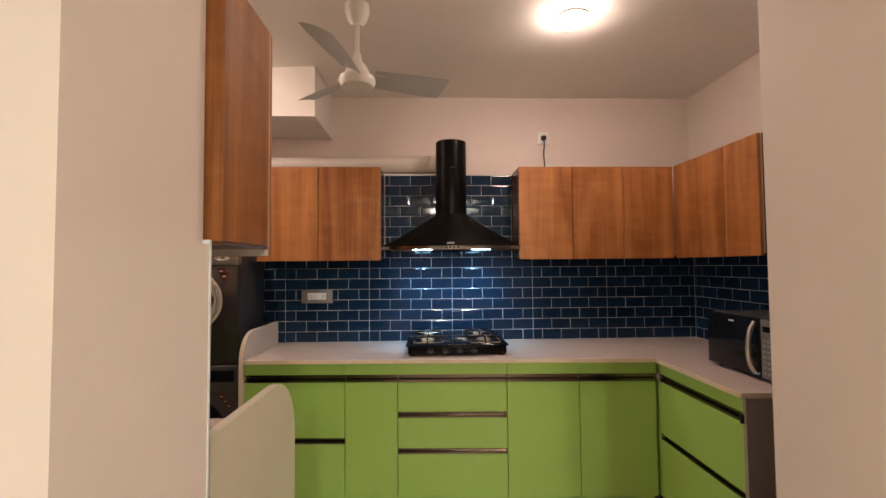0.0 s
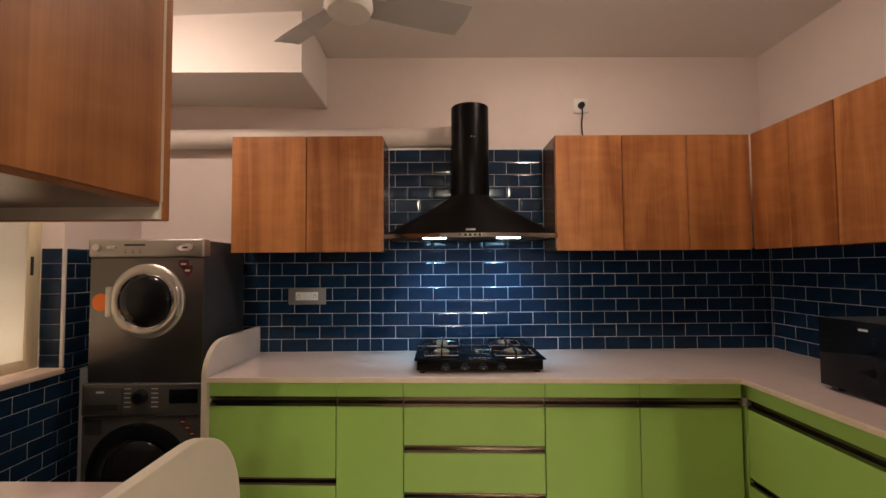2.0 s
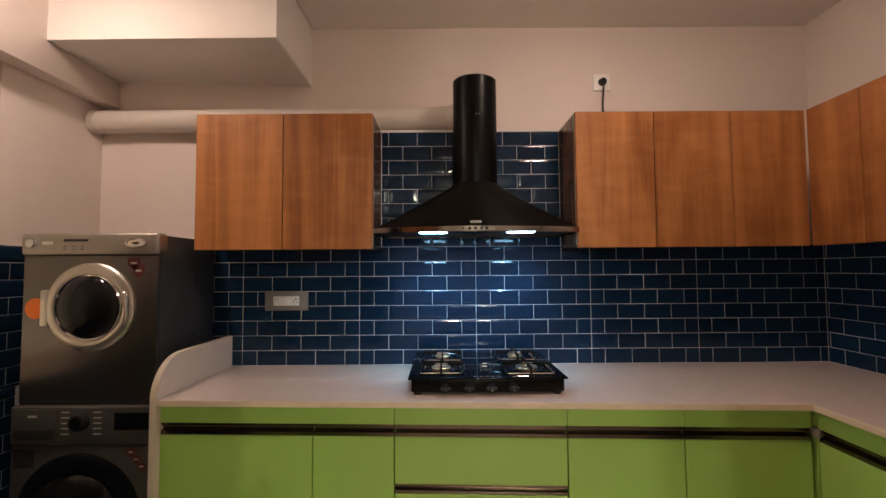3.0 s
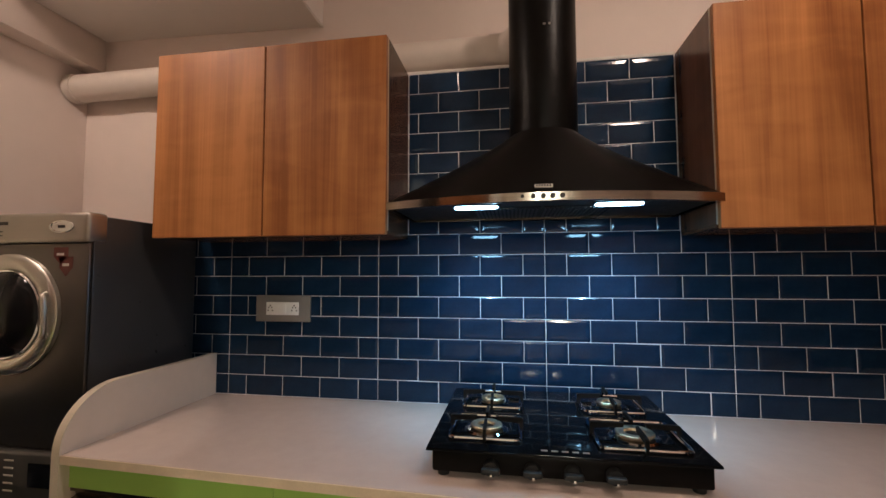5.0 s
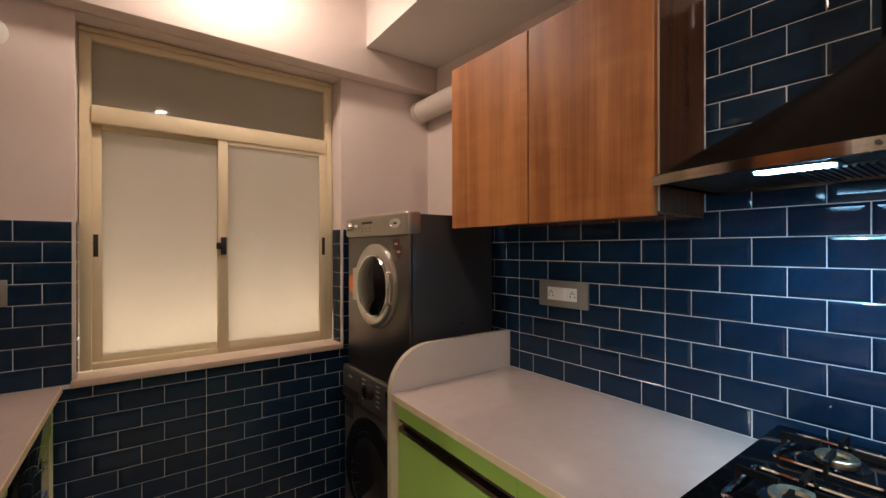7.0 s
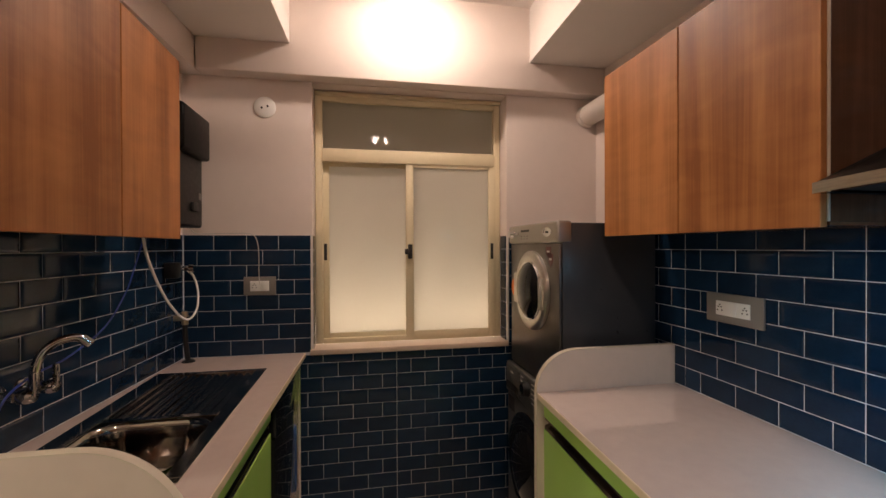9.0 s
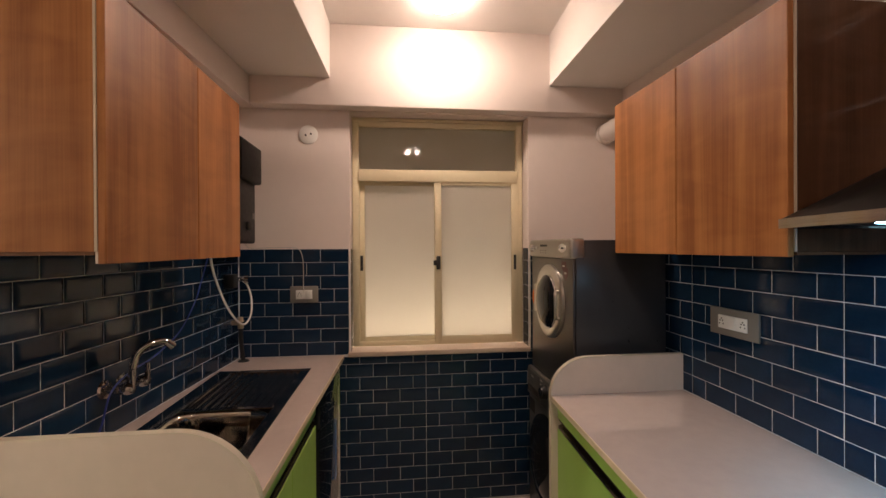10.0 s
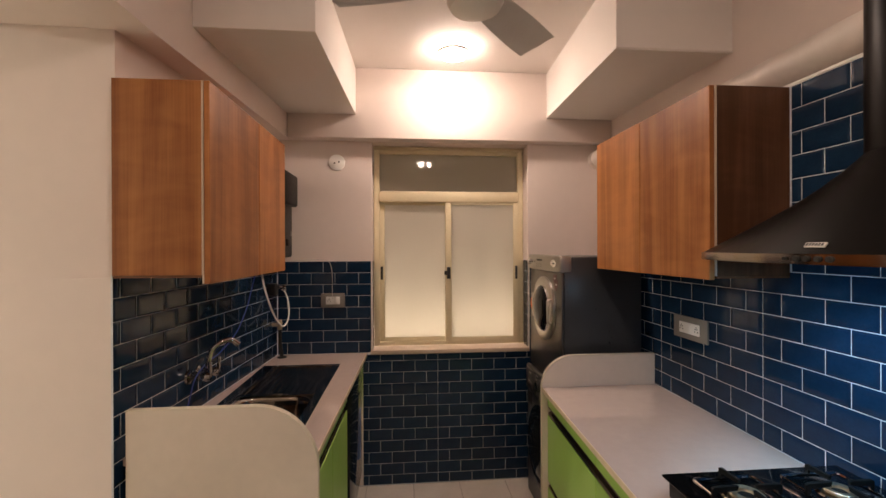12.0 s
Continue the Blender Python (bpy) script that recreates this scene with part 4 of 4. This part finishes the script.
def socket(m, w, h, inner, label, plate=SOCKET_GREY, holes=((0.0, 5),), rocker=None):
    """A plate whose front looks along local -y."""
    t = thing("wall_socket", m.translation, label, "socket", "wall sockets")
    part("plate", on_wall(m, (-w / 2, -0.010, -h / 2), (w / 2, 0.0, h / 2), 0.003), plate, t)
    iw, ih = inner
    if iw:
        part("insert", on_wall(m, (-iw / 2, -0.0135, -ih / 2), (iw / 2, -0.0095, ih / 2), 0.0015), WHITE_PLASTIC, t, "white switch insert")
    for off, k in holes:
        bm = bmesh.new()
        for dx, dz in ((0, 0.011), (-0.009, -0.007), (0.009, -0.007), (-0.006, 0.004), (0.006, 0.004))[:k]:
            rod(bm, (off + dx, -0.0145, dz), (off + dx, -0.013, dz), 0.0026, None, 10)
        bmesh.ops.transform(bm, matrix=m, verts=bm.verts[:])
        part("holes", bm, DARK_MARK, t)
    if rocker is not None:
        part("rocker", on_wall(m, (rocker - 0.016, -0.0165, -ih / 2 + 0.004), (rocker + 0.016, -0.0130, ih / 2 - 0.004), 0.002), WHITE_PLASTIC, t)
    return t


socket(pose(1.062, NORTH, 1.192), 0.218, 0.098, (0.130, 0.048), "grey socket plate with white insert on blue tiles", holes=((-0.048, 5), (0.048, 5)), rocker=0.0)
socket(pose(WEST, 2.304, 1.210, 0, 0, 90), 0.150, 0.092, (0.088, 0.050), "grey socket plate with white insert on blue tiles", holes=((-0.024, 5),), rocker=0.024)
t = socket(pose(2.735, NP, 2.366), 0.092, 0.092, (0, 0), "white square socket with a black plug above the cabinets", WHITE_PLASTIC, ())
part("plug", rodm((2.735, NP - 0.008, 2.366), (2.735, NP - 0.032, 2.364), 0.022, 0.018, 20), RUBBER, t, "black plug")
solid("cable", tubem([(2.735, NP - 0.028, 2.350), (2.736, NP - 0.026, 2.30), (2.733, NP - 0.02, 2.23), (2.742, NP - 0.02, 2.13), (2.740, NP - 0.05, 2.04)], 0.0045, 8), RUBBER, "black mains cable hanging behind the cabinets", "cable")
cover = thing("junction_cover", (-0.006, 2.330, 2.098), "round white junction box cover on the wall", "cover plate")
m = pose(-0.006, 2.330, 2.098, 0, 90, 0)
part("disc", lathem([(0, 0.0), (0.052, 0.0), (0.052, 0.004), (0.045, 0.008), (0, 0.008)], m), WHITE_PLASTIC, cover)
for dy in (-0.014, 0.014):
    part("screw", rodm((0.001, 2.330 + dy, 2.098 + dy * 0.3), (0.004, 2.330 + dy, 2.098 + dy * 0.3), 0.0055, None, 12), DARK_MARK, cover)

# ---- sink and tap ----
sink = thing("kitchen_sink", (0.72, 2.17, COUNTER - 0.19), "stainless steel sink with ribbed drainboard set in the worktop", "sink")
x0, y0, x1, y1 = SK
LZ = COUNTER + 0.003
bm = bmesh.new()
BX0, BY0, BX1, BY1 = 0.790, 2.015, 1.165, 2.350


def loop(x0, y0, x1, y1, r, z, k=5):
    pts = []
    for cx_, cy_, a0 in ((x1 - r, y1 - r, 0), (x0 + r, y1 - r, 90), (x0 + r, y0 + r, 180), (x1 - r, y0 + r, 270)):
        for i in range(k + 1):
            a = radians(a0 + 90 * i / k)
            pts.append(bm.verts.new((cx_ + r * math.cos(a), cy_ + r * math.sin(a), z)))
    return pts


def skin(a, b):
    for i in range(len(a)):
        j = (i + 1) % len(a)
        bm.faces.new((a[i], a[j], b[j], b[i]))


rings = []
for inset, corner, z in ((0.0, 0.085, -0.003), (0.004, 0.083, -0.004), (0.009, 0.080, -0.010), (0.012, 0.078, -0.022), (0.016, 0.076, -0.060), (0.020, 0.074, -0.105), (0.026, 0.070, -0.135),
                         (0.036, 0.064, -0.156), (0.052, 0.055, -0.170), (0.075, 0.045, -0.177), (0.110, 0.030, -0.180)):
    rings.append(loop(BX0 + inset, BY0 + inset, BX1 - inset, BY1 - inset, corner, LZ + z, 8))
for p, q in zip(rings, rings[1:]):
    skin(p, q)
bm.faces.new(rings[-1])
part("bowl", bm, DARK_STEEL, sink)
bm = bmesh.new()
for lo, hi in (((x0, y0, LZ - 0.003), (x0 + 0.03, y1, LZ)), ((x1 - 0.025, y0, LZ - 0.003), (x1, y1, LZ)), ((x0 + 0.03, y0, LZ - 0.003), (x1 - 0.025, y0 + 0.06, LZ)), ((x0 + 0.03, y1 - 0.042, LZ - 0.003), (x1 - 0.025, y1, LZ)),
               ((0.765, y0 + 0.06, LZ - 0.003), (0.79, y1 - 0.042, LZ))):
    box(bm, lo, hi, 0.0012, 1)
part("rim", bm, RIM_SINK, sink)
bm = bmesh.new()
ny = 44
prev = None
for i in range(ny + 1):
    y = y0 + 0.058 + (y1 - y0 - 0.098) * i / ny
    z = LZ - 0.012 + 0.009 * (0.5 + 0.5 * math.cos(2 * math.pi * i / 4))
    row = [bm.verts.new((0.288, y, LZ - 0.004)), bm.verts.new((0.315, y, z)), bm.verts.new((0.740, y, z - 0.004)), bm.verts.new((0.767, y, LZ - 0.006))]
    if prev:
        for k in range(3):
            bm.faces.new((prev[k], prev[k + 1], row[k + 1], row[k]))
    prev = row
part("drainboard", bm, RIM_SINK, sink, "ribbed steel drainboard")
part("drain", lathem([(0, LZ - 0.178), (0.045, LZ - 0.178), (0.042, LZ - 0.173), (0.02, LZ - 0.176), (0, LZ - 0.176)], Matrix.Translation((0.98, 2.18, 0))), CHROME, sink)

tap = thing("wall_tap", (0.99, SOUTH, 1.01), "chrome wall-mounted mixer tap with swan-neck spout over the sink", "tap")
TZ = 1.022
part("bar", rodm((0.900, SOUTH + 0.045, TZ), (0.996, SOUTH + 0.045, TZ), 0.016, None, 20), TAP_CHROME, tap)
for x in (0.907, 0.989):
    part("flange", lathem([(0, 0), (0.030, 0), (0.028, 0.008), (0.014, 0.014), (0.014, 0.045), (0, 0.045)], pose(x, SOUTH, TZ, -90, 0, 0)), TAP_CHROME, tap)
    valve = part("valve", lathem([(0, 0), (0.018, 0), (0.020, 0.02), (0.015, 0.034), (0, 0.036)], pose(x, SOUTH + 0.055, TZ, -90, 0, 0)), TAP_CHROME, tap)
    part("lever", boxm((x - 0.006, SOUTH + 0.078, TZ - 0.004), (x + 0.006, SOUTH + 0.094, TZ + 0.062), 0.004), TAP_CHROME, valve)
part("spout", tubem([(0.950, SOUTH + 0.060, TZ), (0.950, SOUTH + 0.064, TZ + 0.055), (0.944, SOUTH + 0.075, TZ + 0.098), (0.928, SOUTH + 0.098, TZ + 0.124), (0.908, SOUTH + 0.126, TZ + 0.132), (0.894, SOUTH + 0.145, TZ + 0.124)], 0.0118, 14, 6), TAP_CHROME, tap)
part("aerator", rodm((0.897, SOUTH + 0.141, TZ + 0.128), (0.885, SOUTH + 0.157, TZ + 0.108), 0.0130, 0.0138, 18), TAP_CHROME, tap)

solid("blue_water_tube", tubem([(x, south(x) + d, z) for x, d, z in ((1.05, 0.016, COUNTER + 0.004), (1.036, 0.03, 0.94), (1.03, 0.045, 1.014), (0.985, 0.045, 1.046), (0.89, 0.03, 1.060), (0.768, 0.02, 1.071), (0.59, 0.012, 1.128), (0.473, 0.012, 1.234), (0.418, 0.012, 1.321), (0.385, 0.03, 1.44), (0.365, 0.05, 1.50))], 0.0028, 8), BLUE_TUBE, "thin blue water tube looping behind the tap", "tube")
solid("white_hose", tubem([(0.60, SOUTHWEST + 0.10, 1.46), (0.56, SOUTHWEST + 0.10, 1.36), (0.44, SOUTHWEST + 0.10, 1.22), (0.30, SOUTHWEST + 0.10, 1.12), (0.19, SOUTHWEST + 0.10, 1.085), (0.10, SOUTHWEST + 0.10, 1.12), (0.06, SOUTHWEST + 0.09, 1.20), (0.06, SOUTHWEST + 0.07, 1.27), (0.09, SOUTHWEST + 0.05, 1.30)], 0.0048, 10), WHITE_PLASTIC, "white looping water hose to the purifier", "hose")
valve = thing("angle_valve", (0.1, SOUTHWEST, 1.30), "chrome angle valve with a black box on the tiles", "valve")
part("box", boxm((0.14, SOUTHWEST, 1.265), (0.20, SOUTHWEST + 0.05, 1.335), 0.006), RUBBER, valve, "black adapter")
part("stem", rodm((0.10, SOUTHWEST, 1.305), (0.10, SOUTHWEST + 0.07, 1.305), 0.011, None, 14), CHROME, valve)
part("handle", rodm((0.10, SOUTHWEST + 0.07, 1.305), (0.10, SOUTHWEST + 0.09, 1.305), 0.020, 0.017, 18), CHROME, valve)
part("outlet", rodm((0.055, SOUTHWEST + 0.045, 1.305), (0.145, SOUTHWEST + 0.045, 1.305), 0.0085, None, 14), CHROME, valve)
bib = thing("brass_valve", (0.1, SOUTHWEST, 1.06), "brass stop valve with a black pipe down to the counter", "valve")
part("stem", rodm((0.09, SOUTHWEST, 1.075), (0.09, SOUTHWEST + 0.06, 1.075), 0.013, None, 14), BRASS, bib)
part("body", rodm((0.09, SOUTHWEST + 0.045, 1.045), (0.09, SOUTHWEST + 0.045, 1.105), 0.015, 0.013, 14), BRASS, bib)
part("handle", boxm((0.055, SOUTHWEST + 0.058, 1.068), (0.125, SOUTHWEST + 0.066, 1.082), 0.003), CHROME, bib)
part("pipe", tubem([(0.09, SOUTHWEST + 0.045, 1.046), (0.088, SOUTHWEST + 0.046, 0.97), (0.08, SOUTHWEST + 0.05, 0.90), (0.07, SOUTHWEST + 0.052, COUNTER)], 0.011, 10), RUBBER, bib)
part("pipe_base", lathem([(0, COUNTER), (0.030, COUNTER), (0.024, COUNTER + 0.006), (0.012, COUNTER + 0.010), (0, COUNTER + 0.010)], Matrix.Translation((0.07, SOUTHWEST + 0.052, 0))), RUBBER, bib)

ro = thing("water_purifier", (0.2, SOUTHWEST + 0.09, 1.49), "black wall-mounted water purifier beside the wood cabinet", "water purifier")
part("body", boxm((0.08, SOUTHWEST + 0.009, 1.492), (0.39, 2.070, 1.86), 0.012, 3), RUBBER, ro)
part("tank", boxm((0.08, SOUTHWEST + 0.009, 1.80), (0.39, 2.105, 1.990), 0.014, 3), BLACK, ro, "black upper tank")
part("tap", boxm((0.17, 2.0705, 1.56), (0.23, 2.085, 1.60), 0.004), DARK_MARK, ro)
part("badge", boxm((0.10, 2.0705, 1.62), (0.13, 2.072, 1.65)), SOCKET_GREY, ro)
solid("white_wire", tubem([(0.08, SOUTHWEST + 0.06, 1.50), (0.03, SOUTHWEST + 0.07, DADO + 0.008), (0.006, 2.06, DADO + 0.006), (0.004, 2.16, DADO + 0.009), (0.006, 2.262, DADO + 0.006), (0.006, 2.292, DADO - 0.03), (0.006, 2.300, 1.36), (0.008, 2.300, 1.27), (0.020, 2.306, 1.22)], 0.0020, 8), PALE, "thin white wire along the tile edge to the socket", "wire")

# ---- floor tiles ----
FT, FY = 0.302, 1.609
ft_cache = {}
for ix in range(13):
    for iy in range(9):
        a0, a1 = ix * FT, min((ix + 1) * FT, EAST)
        b0, b1 = FY + (iy * FT), min(FY + (iy + 1) * FT, NORTH)
        if a1 - a0 < 0.02 or b1 - b0 < 0.02:
            continue
        key = (round(a1 - a0, 3), round(b1 - b0, 3))
        if key not in ft_cache:
            w, d = key
            ft_cache[key] = meshed("floor_tile", boxm((0.0015, 0.0015, -0.003), (w - 0.0015, d - 0.0015, 0.004), 0.0012, 1), FLOOR_TILE)
        ob = new("floor_tile", ft_cache[key])
        ob.parent = floor
        ob.location = (a0, b0, -0.003)


# ---- wall tiles ----
tile_cache = {}
rnd = random.Random(5)


def tile_mesh(w, h):
    """A bevelled metro tile, front face along -y, its lower left corner at the origin."""
    key = (round(w, 3), round(h, 3))
    if key not in tile_cache:
        bm = bmesh.new()
        e = 0.0
        i = min(0.0080, w * 0.25, h * 0.25)
        back = [bm.verts.new((x, 0.006, z)) for x, z in ((e, e), (w - e, e), (w - e, h - e), (e, h - e))]
        side = [bm.verts.new((x, 0.0026, z)) for x, z in ((e, e), (w - e, e), (w - e, h - e), (e, h - e))]
        j = i * 0.30
        mid = [bm.verts.new((x, 0.0016, z)) for x, z in ((j, j), (w - j, j), (w - j, h - j), (j, h - j))]
        rim = [bm.verts.new((x, 0.0005, z)) for x, z in ((i, i), (w - i, i), (w - i, h - i), (i, h - i))]
        i *= 2.2 if w > 0.04 else 1.3
        face = [bm.verts.new((x, 0.0, z)) for x, z in ((i, i), (w - i, i), (w - i, h - i), (i, h - i))]
        for a, b in ((back, side), (side, mid), (mid, rim), (rim, face)):
            for k in range(4):
                bm.faces.new((a[k], a[(k + 1) % 4], b[(k + 1) % 4], b[k]))
        bm.faces.new(face)
        me = meshed("tile", bm, TILE, False)
        tile_cache[key] = me
    return tile_cache[key]


def lay(wall, turn, origin, u0, u1, zs, joints, seams=()):
    """Courses of tiles between u0 and u1; joints(row) gives the upright joints of a course."""
    for r in range(len(zs) - 1):
        cuts = sorted({round(u, 4) for u in [u0, u1] + [u for u in list(joints(r)) + list(seams) if u0 + 0.012 < u < u1 - 0.012]})
        for a, b in zip(cuts, cuts[1:]):
            ga = 0.0008 if (a in seams and a not in joints(r)) else 0.0011
            gb = 0.0008 if (b in seams and b not in joints(r)) else 0.0011
            w, h = b - a - ga - gb, zs[r + 1] - zs[r] - 0.0022
            if w < 0.004 or h < 0.004:
                continue
            ob = new("tile", tile_mesh(w, h))
            ob.parent = wall
            tilt = Matrix.Rotation(rnd.gauss(0, 0.0022), 4, "X") @ Matrix.Rotation(rnd.gauss(0, 0.0018), 4, "Z")
            ob.matrix_basis = Matrix.Translation(origin) @ Matrix.Rotation(radians(turn), 4, "Z") @ Matrix.Translation((a + ga, 0, zs[r] + 0.0011)) @ tilt


def course(anchor, odd, pitch=TW, n=60):
    """Joints a tile apart, half a tile on in every other course."""
    return lambda r: [round(anchor + pitch * k + (0.0 if (r % 2) == odd else pitch / 2), 4) for k in range(-n, n)]


UP = [COUNTER + TH * k for k in range(9)]
SPLASH = [COUNTER + TH * k for k in range(17)]
LOW = [0.004] + [0.067 + TH * k for k in range(11)] + [WZ0 - 0.002]
# backings
part("grout", boxm((-0.0028, NORTH + 0.0028, 0.0), (EAST + 0.0028, NP, DADO)), GROUT, wall_north)
part("grout", boxm((1.30, NORTH + 0.0028, DADO), (2.70, NP, SPLASH[-1])), GROUT, wall_north)
part("grout", boxm((EAST + 0.0028, 1.87, 0.0), (EP, NORTH + 0.0026, DADO)), GROUT, wall_east)
part("grout", boxm((-0.006, 1.95, 0.0), (-0.0028, WY0 - 0.008, DADO)), GROUT, wall_west)
part("grout", boxm((-0.006, WY0 - 0.008, 0.0), (-0.0028, WY1 + 0.008, WZ0 - 0.002)), GROUT, wall_west)
part("grout", boxm((-0.006, WY1 + 0.008, 0.0), (-0.0028, NORTH + 0.002, DADO)), GROUT, wall_west)
part("grout", prismm([(-0.002, south(0) - 0.008), (1.389, south(1.389) - 0.008), (1.389, south(1.389) - 0.0028), (-0.002, south(0) - 0.0028)], 2, 0.0, DADO), GROUT, wall_south)
part("corner_bead", boxm((-0.012, WY0 - 0.008, WZ0 + 0.03), (0.002, WY0 + 0.002, DADO)), BEAD, wall_west)
part("corner_bead", boxm((-0.012, WY1 - 0.002, WZ0 + 0.03), (0.002, WY1 + 0.008, DADO)), BEAD, wall_west)
part("tile_capping", boxm((1.30, NORTH + 0.001, SPLASH[-1]), (2.70, NP, SPLASH[-1] + 0.012), 0.003), BEAD, wall_north)


def north_joint(u):
    """The long wall was tiled with joints that close up towards the corner."""
    if u < 2.022:
        return u
    return 2.022 + (u - 2.022) * 0.983 if u < 2.614 else 2.604 + (u - 2.614) * 0.919


def north_course(r):
    return [round(north_joint(u), 4) for u in course(1.43, 1, 0.148)(r)]


NSEAM = tuple(round(north_joint(1.43 + 0.592 * k), 4) for k in range(-1, 4))
lay(wall_north, 0, (0, NORTH, 0), 0.60, EAST, UP, north_course, NSEAM)
lay(wall_north, 0, (0, NORTH, 0), 1.542, 2.456, SPLASH[8:], north_course, NSEAM)
lay(wall_west, 90, (WEST, 0, 0), 1.957, WY0 - 0.008, UP, course(2.466, 0))
lay(wall_west, 90, (WEST, 0, 0), 2.44, 2.979, LOW, course(2.979, 0))
lay(wall_west, 90, (WEST, 0, 0), 2.979, 3.70, LOW, course(2.979, 1))
lay(wall_west, 90, (WEST, 0, 0), WY1 + 0.008, 3.90, UP, course(2.979, 1))
lay(wall_west, 90, (WEST, 0, 0), WY1 + 0.008, 3.90, [WZ0 - 0.002, COUNTER], course(2.979, 0))
lay(wall_west, 0, (0, WY1 - 0.004, 0), -0.114, -0.013, UP, lambda r: [])
lay(wall_west, 180, (0, WY0 + 0.004, 0), 0.013, 0.114, UP, lambda r: [])
lay(wall_east, -90, (EAST, 0, 0), -NORTH - 0.004, -2.46, UP, course(-3.69, 1))
lay(wall_south, 175.996, (0, 1.957, 0), -1.392, -0.002, UP, course(-1.36, 1))
lay(wall_south, 175.996, (0, 1.957, 0), -1.392, -1.33, [0.004] + [0.05 + TH * k for k in range(12)], course(-1.365, 0))
